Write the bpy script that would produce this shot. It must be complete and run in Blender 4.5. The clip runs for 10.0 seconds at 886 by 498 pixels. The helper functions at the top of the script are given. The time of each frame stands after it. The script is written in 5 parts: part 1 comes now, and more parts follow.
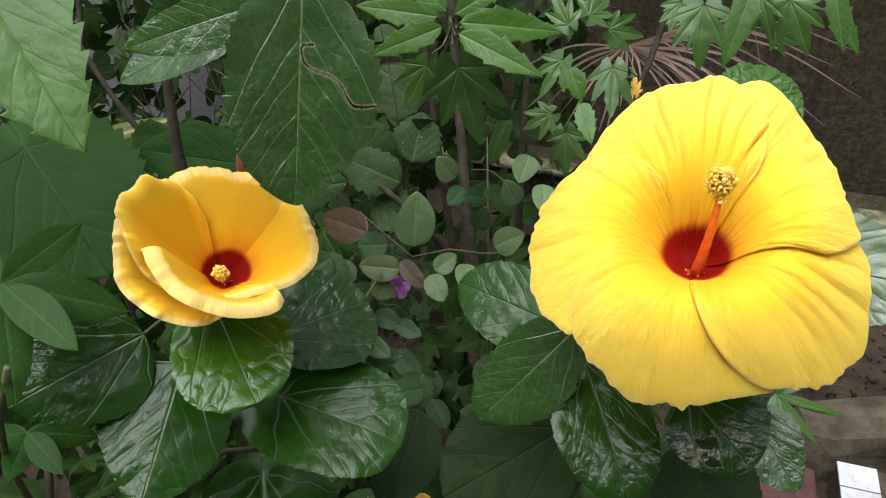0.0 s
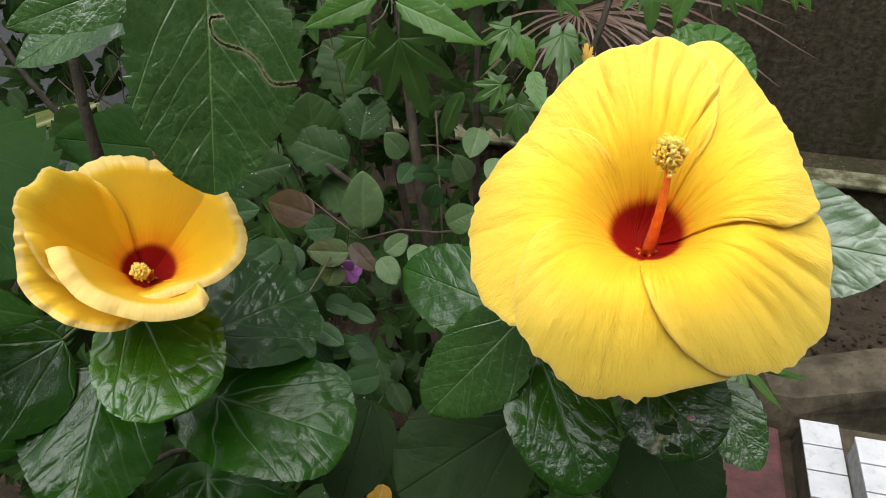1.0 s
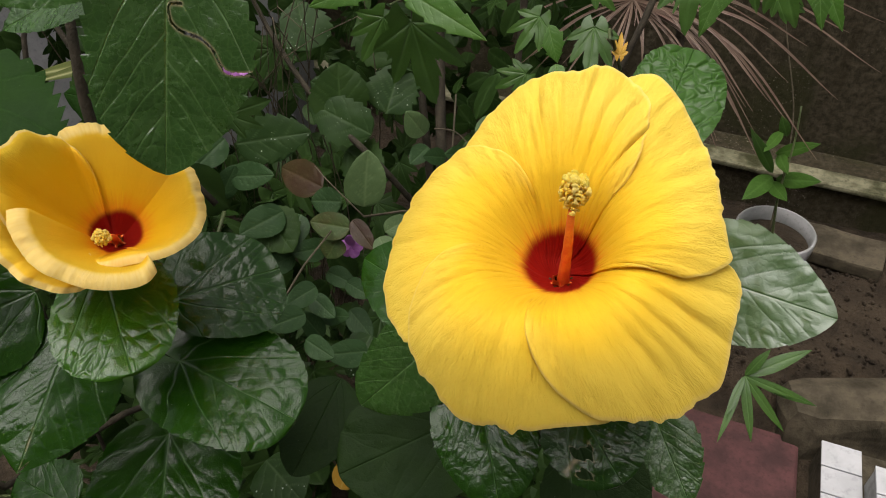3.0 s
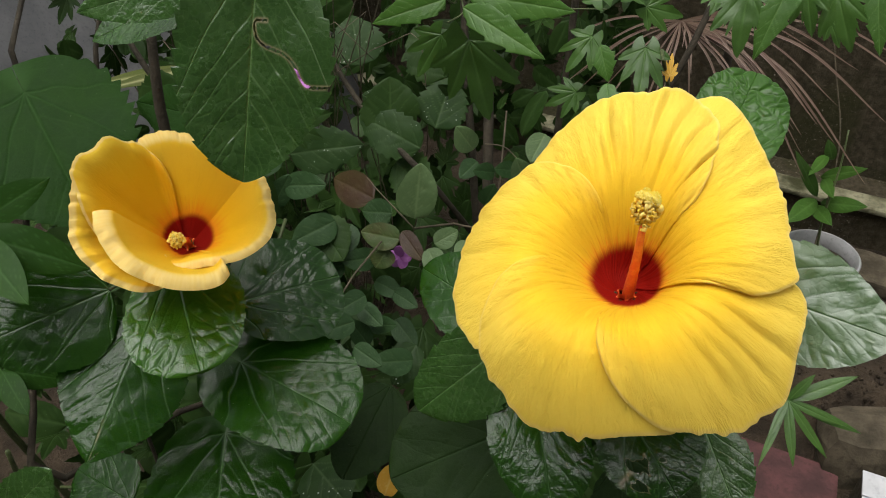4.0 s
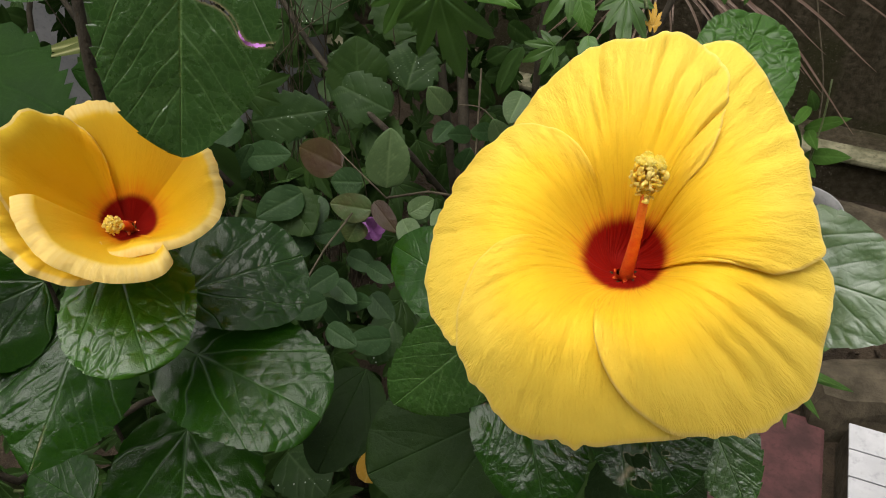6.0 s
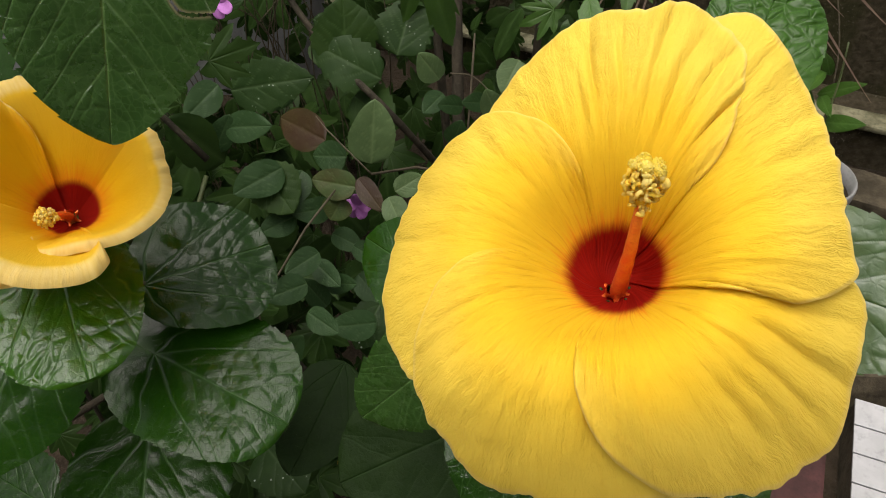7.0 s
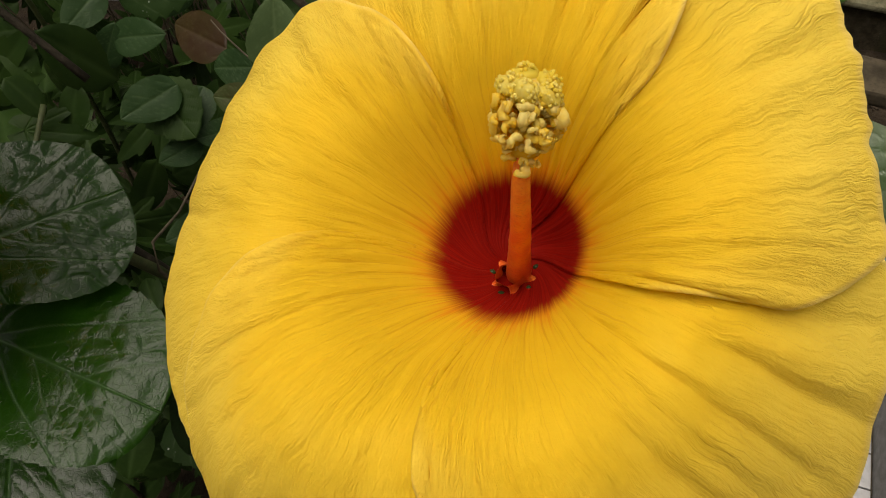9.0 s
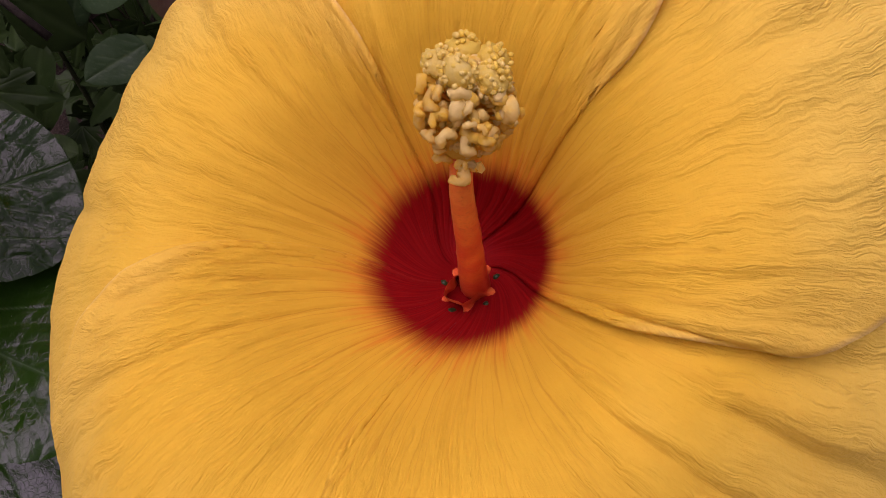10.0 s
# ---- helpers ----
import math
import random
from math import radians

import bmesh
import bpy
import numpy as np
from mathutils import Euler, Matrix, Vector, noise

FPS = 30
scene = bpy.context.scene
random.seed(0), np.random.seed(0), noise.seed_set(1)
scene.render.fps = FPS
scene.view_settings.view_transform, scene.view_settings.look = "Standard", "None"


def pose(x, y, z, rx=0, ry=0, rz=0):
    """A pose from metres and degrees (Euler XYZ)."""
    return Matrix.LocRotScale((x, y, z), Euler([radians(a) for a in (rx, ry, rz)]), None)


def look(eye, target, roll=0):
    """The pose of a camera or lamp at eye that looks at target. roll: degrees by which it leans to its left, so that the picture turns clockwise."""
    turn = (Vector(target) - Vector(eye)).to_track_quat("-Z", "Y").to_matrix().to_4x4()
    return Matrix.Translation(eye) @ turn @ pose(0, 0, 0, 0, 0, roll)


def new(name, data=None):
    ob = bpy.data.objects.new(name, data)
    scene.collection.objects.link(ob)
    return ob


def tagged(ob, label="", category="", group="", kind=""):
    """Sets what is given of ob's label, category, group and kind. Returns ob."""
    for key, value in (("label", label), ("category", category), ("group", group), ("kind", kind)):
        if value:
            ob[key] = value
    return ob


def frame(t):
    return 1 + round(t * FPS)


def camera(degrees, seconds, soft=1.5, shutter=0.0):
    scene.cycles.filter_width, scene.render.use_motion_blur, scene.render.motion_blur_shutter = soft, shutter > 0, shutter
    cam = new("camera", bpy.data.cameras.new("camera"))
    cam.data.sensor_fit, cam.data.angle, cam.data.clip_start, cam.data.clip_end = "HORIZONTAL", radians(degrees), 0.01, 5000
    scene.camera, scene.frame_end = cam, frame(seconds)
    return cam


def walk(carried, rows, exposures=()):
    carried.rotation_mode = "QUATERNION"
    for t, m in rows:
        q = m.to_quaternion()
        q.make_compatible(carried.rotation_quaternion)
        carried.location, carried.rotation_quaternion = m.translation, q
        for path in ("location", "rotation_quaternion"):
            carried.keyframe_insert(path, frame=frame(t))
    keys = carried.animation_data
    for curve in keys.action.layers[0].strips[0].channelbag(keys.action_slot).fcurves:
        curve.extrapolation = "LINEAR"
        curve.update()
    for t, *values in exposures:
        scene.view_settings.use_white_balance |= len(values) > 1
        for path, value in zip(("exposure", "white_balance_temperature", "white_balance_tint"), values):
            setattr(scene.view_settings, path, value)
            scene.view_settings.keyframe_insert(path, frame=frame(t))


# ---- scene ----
cam = camera(61.8, 10.0, soft=1.0)
PATH = [
    (0, (0.023, 0.003, 1.274), (-0.064, 1.594, 0.065), -2.5),
    (0.5, (0.029, 0.019, 1.261), (-0.009, 1.563, -0.01), -3.2),
    (1, (0.037, 0.03, 1.26), (0.039, 1.578, -0.008), -3.0),
    (1.5, (0.053, 0.051, 1.246), (0.008, 1.571, -0.053), -2.7),
    (2, (0.074, 0.081, 1.248), (-0.084, 1.541, -0.11), -2.8),
    (2.2, (0.077, 0.085, 1.249), (-0.072, 1.543, -0.112), -1.5),
    (3.3, (0.105, 0.033, 1.281), (-0.078, 1.523, -0.041), -0.2),
    (3.5, (0.094, 0.033, 1.278), (-0.166, 1.517, -0.037), -1.5),
    (4, (0.085, 0.03, 1.283), (-0.166, 1.527, -0.02), -1.2),
    (4.5, (0.078, 0.024, 1.282), (-0.16, 1.539, -0.001), -1.0),
    (5, (0.075, 0.03, 1.282), (-0.136, 1.537, -0.016), -1.3),
    (5.5, (0.075, 0.046, 1.269), (-0.112, 1.519, -0.071), -1.2),
    (5.7, (0.078, 0.055, 1.264), (-0.107, 1.515, -0.09), -1.6),
    (6.8, (0.091, 0.106, 1.243), (-0.108, 1.481, -0.195), -2.1),
    (7, (0.093, 0.114, 1.239), (-0.106, 1.476, -0.211), -2.2),
    (7.5, (0.102, 0.139, 1.221), (-0.084, 1.433, -0.292), -3.5),
    (8, (0.107, 0.155, 1.213), (-0.09, 1.412, -0.33), -3.8),
    (8.5, (0.117, 0.169, 1.199), (-0.045, 1.382, -0.382), -4.0),
    (9, (0.121, 0.187, 1.185), (-0.009, 1.35, -0.437), -3.9),
    (9.5, (0.125, 0.198, 1.177), (0.027, 1.327, -0.471), -3.1),
    (10, (0.129, 0.21, 1.167), (0.01, 1.29, -0.512), -3.3),
]
EXPOSURES = [
    (0, 1.04, 6200, 14), (1, 0.91, 6250, 13), (2, 0.66, 6550, 14), (3.5, 0.54, 6650, 16), (4, 0.58, 6450, 13), (5, 0.60, 6500, 13),
    (7, 0.52, 6800, 15), (8.5, 0.16, 7250, 12), (9.5, -0.02, 7450, 20), (9.8, -0.08, 7200, 38), (10, -0.18, 6300, 70),
]
walk(cam, [(t, look(eye, target, roll)) for t, eye, target, roll in PATH], EXPOSURES)

# ---- world and light: overcast day, soft light from above ----
world = bpy.data.worlds.new("overcast_sky")
scene.world = world
world.use_nodes = True
wt = world.node_tree
sky = wt.nodes.new("ShaderNodeTexSky")
sky.sky_type = "NISHITA"
sky.sun_disc = False
sky.sun_elevation, sky.sun_rotation = radians(58), radians(200)
sky.air_density, sky.dust_density = 1.0, 4.0
grey = wt.nodes.new("ShaderNodeHueSaturation")
grey.inputs["Saturation"].default_value = 0.12
wt.links.new(sky.outputs[0], grey.inputs["Color"])
wt.links.new(grey.outputs[0], wt.nodes["Background"].inputs["Color"])
wt.nodes["Background"].inputs["Strength"].default_value = 0.15

sun = new("sun", bpy.data.lights.new("sun", "SUN"))
sun.data.energy, sun.data.angle, sun.data.color = 2.0, radians(46), (1.0, 0.97, 0.92)
sun.matrix_world = look((-0.40, 0.45, 4.0), (0.1, 0.3, 1.0))

GZ = -0.14


# ---- materials ----
class Nodes:
    """Short hand for building a node material."""

    def __init__(self, name):
        self.mat = bpy.data.materials.new(name)
        self.mat.use_nodes = True
        self.tree = self.mat.node_tree
        self.bsdf = self.tree.nodes["Principled BSDF"]
        self.out = self.tree.nodes["Material Output"]

    def put(self, socket, value):
        if isinstance(value, bpy.types.NodeSocket):
            self.tree.links.new(value, socket)
        elif isinstance(value, (tuple, list)) and len(value) == 3 and socket.type == "RGBA":
            socket.default_value = (*value, 1)
        else:
            socket.default_value = value

    def add(self, kind, out=0, **inputs):
        node = self.tree.nodes.new(kind)
        for key, value in inputs.items():
            self.put(node.inputs[key.replace("_", " ")], value)
        return node.outputs[out]

    def math(self, op, a, b=0.5):
        node = self.tree.nodes.new("ShaderNodeMath")
        node.operation = op
        self.put(node.inputs[0], a)
        self.put(node.inputs[1], b)
        return node.outputs[0]

    def mix(self, fac, a, b, blend="MIX"):
        node = self.tree.nodes.new("ShaderNodeMix")
        node.data_type, node.blend_type = "RGBA", blend
        self.put(node.inputs[0], fac)
        self.put(node.inputs[6], a)
        self.put(node.inputs[7], b)
        return node.outputs[2]

    def ramp(self, value, lo, hi, a=0.0, b=1.0):
        node = self.tree.nodes.new("ShaderNodeMapRange")
        node.interpolation_type = "SMOOTHSTEP"
        for i, v in enumerate((value, lo, hi, a, b)):
            self.put(node.inputs[i], v)
        return node.outputs[0]

    def coords(self, kind="Object"):
        return self.tree.nodes.new("ShaderNodeTexCoord").outputs[kind]

    def scaled(self, vec, sx, sy, sz):
        node = self.tree.nodes.new("ShaderNodeMapping")
        self.put(node.inputs["Vector"], vec)
        node.inputs["Scale"].default_value = (sx, sy, sz)
        return node.outputs[0]

    def noise(self, vec, scale, detail=4.0, rough=0.55):
        return self.add("ShaderNodeTexNoise", 0, Vector=vec, Scale=scale, Detail=detail, Roughness=rough)

    def attr(self, name, out="Fac"):
        node = self.tree.nodes.new("ShaderNodeAttribute")
        node.attribute_name = name
        return node.outputs[out]

    def chance(self):
        return self.tree.nodes.new("ShaderNodeObjectInfo").outputs["Random"]

    def bump(self, height, strength, distance):
        return self.add("ShaderNodeBump", 0, Height=height, Strength=strength, Distance=distance)

    def set(self, **inputs):
        for key, value in inputs.items():
            self.put(self.bsdf.inputs[key.replace("_", " ")], value)
        return self

    def thin(self, colour, share):
        """Lets light through a thin blade."""
        node = self.tree.nodes.new("ShaderNodeBsdfTranslucent")
        self.put(node.inputs[0], colour)
        mix = self.tree.nodes.new("ShaderNodeMixShader")
        mix.inputs[0].default_value = share
        self.tree.links.new(self.bsdf.outputs[0], mix.inputs[1])
        self.tree.links.new(node.outputs[0], mix.inputs[2])
        self.tree.links.new(mix.outputs[0], self.out.inputs[0])
        return self.mat


def petal_material(name, deep, light, eye_radius, pale_rim, rim_from, flush_to, crinkled, share_thin, fade=(0.03, 0.07)):
    n = Nodes(name)
    uv = n.coords("UV")
    ob = n.coords("Object")
    rad = n.attr("rad")
    rim = n.attr("rim")
    streak = n.noise(n.scaled(uv, 42, 1.2, 1), 1.0, 5)
    fine = n.noise(n.scaled(uv, 130, 4, 1), 1.0, 3)
    blotch = n.noise(n.scaled(uv, 4, 3, 1), 1.0, 3)
    share = n.math("ADD", n.ramp(rad, fade[0], fade[1], 0.0, 0.75), n.math("MULTIPLY", n.math("SUBTRACT", blotch, 0.5), 0.9))
    yellow = n.mix(n.ramp(share, 0.0, 0.9), deep, light)
    yellow = n.mix(n.math("MULTIPLY", n.ramp(streak, 0.52, 0.75), 0.26), yellow, tuple(c * k for c, k in zip(deep, (0.90, 0.76, 0.6))))
    # bent coordinates, so that no vein or crease runs straight
    warp = n.add("ShaderNodeTexNoise", 1, Vector=n.scaled(uv, 9, 9, 1), Scale=1.0, Detail=3.0)
    bent = n.tree.nodes.new("ShaderNodeVectorMath")
    bent.operation = "MULTIPLY_ADD"
    n.put(bent.inputs[0], warp)
    bent.inputs[1].default_value = (0.026, 0.10, 0)
    n.put(bent.inputs[2], uv)
    bent = bent.outputs[0]
    # veins drawn thin from the eye outwards, and broken creases further out
    lines = n.noise(n.scaled(bent, 34, 0.5, 1), 1.0, 1)
    thread = n.math("MULTIPLY", n.ramp(n.math("ABSOLUTE", n.math("SUBTRACT", lines, 0.5)), 0.0, 0.02, 1.0, 0.0), n.ramp(rad, eye_radius, eye_radius * 3.4, 0.34, 0.0))
    yellow = n.mix(thread, yellow, (0.60, 0.22, 0.01))
    lay = n.noise(n.scaled(bent, 84, 4, 1), 1.0, 3, 0.6)
    crease = n.ramp(n.math("ABSOLUTE", n.math("SUBTRACT", lay, 0.52)), 0.0, 0.045, 1.0, 0.0)
    crease = n.math("MULTIPLY", crease, n.ramp(n.noise(n.scaled(uv, 7, 5, 1), 1.0, 2), 0.42, 0.62))
    # crease shade is put into the colour as a darker yellow
    yellow = n.mix(n.math("MULTIPLY", crease, 0.20), yellow, tuple(c * k for c, k in zip(deep, (0.80, 0.66, 0.6))))
    # orange flush round the eye, drawn out along the veins
    reach = n.math("ADD", rad, n.math("MULTIPLY", n.math("SUBTRACT", streak, 0.5), -0.012))
    flush = n.ramp(reach, eye_radius * 0.95, eye_radius * flush_to, 1.0, 0.0)
    flush = n.math("MULTIPLY", flush, flush)
    colour = n.mix(n.math("MULTIPLY", flush, 0.58), yellow, (0.84, 0.20, 0.012))
    edge = n.math("ADD", rad, n.math("MULTIPLY", n.math("SUBTRACT", fine, 0.5), -0.0036))
    eye = n.ramp(edge, eye_radius * 0.88, eye_radius * 1.12, 1.0, 0.0)
    red = n.mix(n.ramp(fine, 0.35, 0.7), (0.25, 0.006, 0.003), (0.36, 0.012, 0.005))
    # lit overlap edges inside the eye are painted as a lighter red margin
    fold = n.tree.nodes.new("ShaderNodeSeparateXYZ")
    n.put(fold.inputs[0], uv)
    red = n.mix(n.ramp(fold.outputs[0], 0.0, 0.03, 0.35, 0.0), red, (0.52, 0.035, 0.015))
    colour = n.mix(eye, colour, red)
    ribbed = n.noise(n.scaled(uv, 110, 4, 1), 1.0, 3)
    pale = n.mix(n.ramp(ribbed, 0.25, 0.75), (0.88, 0.69, 0.30), (0.92, 0.76, 0.40))
    colour = n.mix(n.math("MULTIPLY", n.ramp(rim, rim_from, rim_from + 0.03), pale_rim), colour, pale)
    # paler outer petal: pigment, plus lightening that brightens a dim rim
    colour = n.mix(n.ramp(rim, 0.5, 1.0, 0.0, 0.35), colour, tuple(min(0.93, c + k) for c, k in zip(light, (0.03, 0.06, 0.06))))
    # crinkled skin: short ripples that run with the veins, longer creases, and fine cells
    ripple = n.noise(n.scaled(bent, 190, 11, 1), 1.0, 3, 0.6)
    cells = n.noise(ob, 1100, 2)
    relief = n.math("ADD", n.math("MULTIPLY", ripple, 0.75), n.math("ADD", n.math("MULTIPLY", fine, 0.25), n.math("MULTIPLY", cells, 0.25)))
    relief = n.math("SUBTRACT", n.math("ADD", relief, n.math("MULTIPLY", lay, 0.6)), n.math("MULTIPLY", crease, 0.35))
    relief = n.math("ADD", relief, n.math("MULTIPLY", n.math("MULTIPLY", ribbed, n.ramp(rim, rim_from, rim_from + 0.03)), 0.25 * pale_rim))
    inner = n.ramp(rad, eye_radius * 0.9, eye_radius * 2.0, 0.25, 1.0)
    bump = n.bump(relief, 0.6, 0.0022)
    n.put(bump.node.inputs["Strength"], n.math("MULTIPLY", inner, crinkled))
    n.set(Base_Color=colour, Roughness=0.6, Normal=bump)
    n.bsdf.inputs["Specular IOR Level"].default_value = 0.12
    return n.thin(colour, share_thin)


def leaf_material(name, green, light, vein, rough, spec=0.5, vein_share=0.5, relief=0.5, spots=0.0, thin=0.12, cell=330.0, net_share=0.06, puff=0.0):
    n = Nodes(name)
    ob = n.coords("Object")
    big = n.noise(ob, 28, 3)
    small = n.noise(ob, 260, 4)
    base = n.mix(n.ramp(big, 0.3, 0.72), green, light)
    base = n.mix(n.math("MULTIPLY", n.chance(), 0.45), base, tuple(c * 0.55 for c in green))
    base = n.mix(n.math("MULTIPLY", n.ramp(small, 0.55, 0.8), 0.2), base, tuple(c * 1.4 for c in light))
    v = n.attr("vein")
    # fine net of the smallest veins, bent so that no cell is straight
    warp = n.add("ShaderNodeTexNoise", 1, Vector=ob, Scale=150.0, Detail=2.0)
    bent = n.tree.nodes.new("ShaderNodeVectorMath")
    bent.operation = "MULTIPLY_ADD"
    n.put(bent.inputs[0], warp)
    bent.inputs[1].default_value = (0.004, 0.004, 0)
    n.put(bent.inputs[2], ob)
    cells = n.tree.nodes.new("ShaderNodeTexVoronoi")
    cells.feature = "DISTANCE_TO_EDGE"
    n.put(cells.inputs["Vector"], bent.outputs[0])
    cells.inputs["Scale"].default_value = cell
    fine = n.ramp(cells.outputs[0], 0.0, 0.12)
    seam = n.attr("seam")
    base = n.mix(n.math("MULTIPLY", n.math("SUBTRACT", 1.0, fine), net_share), base, vein)
    base = n.mix(n.math("MULTIPLY", seam, 1.2 * net_share), base, vein)
    base = n.mix(n.math("MULTIPLY", v, vein_share), base, vein)
    if spots:
        dots = n.add("ShaderNodeTexVoronoi", 0, Vector=ob, Scale=210)
        keep = n.math("MULTIPLY", n.ramp(dots, 0.13, 0.2, 1.0, 0.0), n.ramp(n.noise(ob, 40, 2), 0.5, 0.62))
        base = n.mix(n.math("MULTIPLY", keep, spots), base, (0.45, 0.5, 0.42))
    # a few flecks of dust and insect marks
    specks = n.math("MULTIPLY", n.ramp(n.noise(ob, 420, 2), 0.76, 0.8), 0.5)
    base = n.mix(specks, base, (0.3, 0.34, 0.24))
    base = n.mix(n.math("MULTIPLY", n.attr("scar"), 0.8), base, (0.21, 0.18, 0.10))
    # skin lightly puffed between the veins, over a fine grain
    swell = n.math("MULTIPLY", n.noise(bent.outputs[0], 210, 2, 0.5), n.ramp(n.attr("out"), 0.2, 0.9, 0.10 * puff, 0.34 * puff))
    h = n.math("ADD", n.math("MULTIPLY", fine, 0.03), n.math("ADD", n.math("MULTIPLY", n.noise(ob, 60, 1), 0.22), swell))
    h = n.math("ADD", h, n.math("MULTIPLY", n.noise(ob, 1500, 2), 0.035))
    h = n.math("SUBTRACT", h, n.math("MULTIPLY", v, 0.18))
    n.set(Base_Color=base, Roughness=n.ramp(n.math("ADD", big, n.math("MULTIPLY", n.math("SUBTRACT", small, 0.5), 0.5)), 0.2, 0.8, rough - 0.05, rough + 0.08), Normal=n.bump(h, relief, 0.0026))
    n.bsdf.inputs["Specular IOR Level"].default_value = spec
    return n.thin(base, thin)


def plain_material(name, a, b, scale, rough=0.8, relief=0.4, distance=0.004, detail=6.0, spec=0.3, fine=6.0):
    n = Nodes(name)
    ob = n.coords("Object")
    big = n.noise(ob, scale, detail, 0.6)
    small = n.noise(ob, scale * fine, 4, 0.6)
    base = n.mix(n.ramp(big, 0.32, 0.68), a, b)
    base = n.mix(n.math("MULTIPLY", n.ramp(small, 0.5, 0.75), 0.5), base, tuple(c * 0.6 for c in a))
    h = n.math("ADD", n.math("MULTIPLY", big, 0.6), n.math("MULTIPLY", small, 0.4))
    n.set(Base_Color=base, Roughness=rough, Normal=n.bump(h, relief, distance))
    n.bsdf.inputs["Specular IOR Level"].default_value = spec
    return n.mat


def pollen_material(name, a, b, share=0.08):
    """Powdery skin; each grain of a joined mass takes its own tone."""
    n = Nodes(name)
    ob = n.coords("Object")
    own = n.tree.nodes.new("ShaderNodeNewGeometry").outputs["Random Per Island"]
    tone = n.math("ADD", n.math("MULTIPLY", n.math("ADD", own, n.chance()), 0.5), n.math("MULTIPLY", n.math("SUBTRACT", n.noise(ob, 900, 3), 0.5), 0.9))
    colour = n.mix(n.ramp(tone, 0.2, 0.8), a, b)
    n.set(Base_Color=colour, Roughness=0.8, Normal=n.bump(n.noise(ob, 2500, 2), 0.5, 0.0004))
    n.bsdf.inputs["Specular IOR Level"].default_value = 0.15
    return n.thin(colour, share)


def weathered_wall():
    """Old concrete with moss patches, run-off streaks and lichen specks."""
    n = Nodes("mossy_concrete")
    ob = n.coords("Object")
    big = n.noise(ob, 3.2, 6, 0.6)
    grain = n.noise(ob, 60, 5, 0.65)
    streak = n.noise(n.scaled(ob, 26, 26, 2.2), 1.0, 4)
    colour = n.mix(n.ramp(grain, 0.3, 0.7), (0.024, 0.020, 0.010), (0.064, 0.052, 0.031))
    colour = n.mix(n.math("MULTIPLY", n.ramp(streak, 0.5, 0.7), 0.6), colour, (0.024, 0.018, 0.008))
    colour = n.mix(n.math("MULTIPLY", n.ramp(big, 0.47, 0.6), 0.8), colour, (0.026, 0.026, 0.008))
    lichen = n.math("MULTIPLY", n.ramp(n.noise(ob, 150, 3), 0.62, 0.70), n.ramp(n.noise(ob, 7, 2), 0.45, 0.65))
    colour = n.mix(n.math("MULTIPLY", lichen, 0.7), colour, (0.26, 0.23, 0.18))
    n.set(Base_Color=colour, Roughness=0.92, Normal=n.bump(n.math("ADD", grain, big), 0.9, 0.01))
    n.bsdf.inputs["Specular IOR Level"].default_value = 0.2
    return n.mat


M_BIG = petal_material("petal_yellow", (0.90, 0.59, 0.027), (0.90, 0.67, 0.074), 0.0157, 0.5, 0.97, 1.42, 0.47, 0.30)
M_SMALL = petal_material("petal_golden", (0.90, 0.58, 0.014), (0.92, 0.69, 0.045), 0.0138, 0.95, 0.935, 1.9, 0.36, 0.50)
M_COLUMN = plain_material("column_orange", (0.72, 0.10, 0.02), (0.80, 0.20, 0.03), 300, 0.32, 0.2, 0.0005, spec=0.5)
M_ANTHER = pollen_material("anther_yellow", (0.93, 0.68, 0.06), (0.95, 0.82, 0.28), 0.5)
M_STIGMA = pollen_material("stigma_pale_green", (0.92, 0.76, 0.10), (0.94, 0.84, 0.26), 0.5)
M_FILAMENT = pollen_material("filament_orange", (0.90, 0.46, 0.02), (0.93, 0.62, 0.05), 0.5)
M_PIT = plain_material("gap_bead_dark_green", (0.012, 0.030, 0.006), (0.020, 0.045, 0.010), 400, 0.4, 0.2, 0.0004)
M_CALYX = plain_material("calyx_green", (0.10, 0.17, 0.03), (0.14, 0.22, 0.05), 200, 0.6, 0.3, 0.001)
M_GLOSSY = leaf_material("leaf_glossy", (0.0092, 0.0410, 0.0018), (0.0140, 0.0550, 0.0028), (0.0850, 0.1700, 0.0550), 0.17, 0.27, 0.42, 0.5, net_share=0.02, puff=1.0)
M_PALE = leaf_material("leaf_fresh", (0.0240, 0.0900, 0.0032), (0.0360, 0.1150, 0.0056), (0.0500, 0.1600, 0.0200), 0.21, 0.40, 0.40, 0.5, net_share=0.02, puff=1.0)
M_QUILT = leaf_material("leaf_quilted", (0.0270, 0.0880, 0.0060), (0.0390, 0.1150, 0.0085), (0.02, 0.06, 0.006), 0.34, 0.3, 0.35, 0.6, cell=190.0, net_share=0.10, puff=0.8)
M_SHEEN = leaf_material("leaf_sheen", (0.0420, 0.0980, 0.0220), (0.0560, 0.1200, 0.0300), (0.0220, 0.0620, 0.0120), 0.38, 1.0, 0.40, 0.35, cell=220.0, net_share=0.06, puff=0.8)
M_LEAFLET = leaf_material("leaf_smooth", (0.0120, 0.0460, 0.0030), (0.0175, 0.0560, 0.0040), (0.0500, 0.1200, 0.0300), 0.45, 0.10, 0.35, 0.05, net_share=0.0)
M_DULL = leaf_material("leaf_dull", (0.0200, 0.0640, 0.0075), (0.0290, 0.0820, 0.0100), (0.14, 0.24, 0.08), 0.25, 0.58, 0.55, 0.5, cell=300.0, net_share=0.07, puff=0.9)
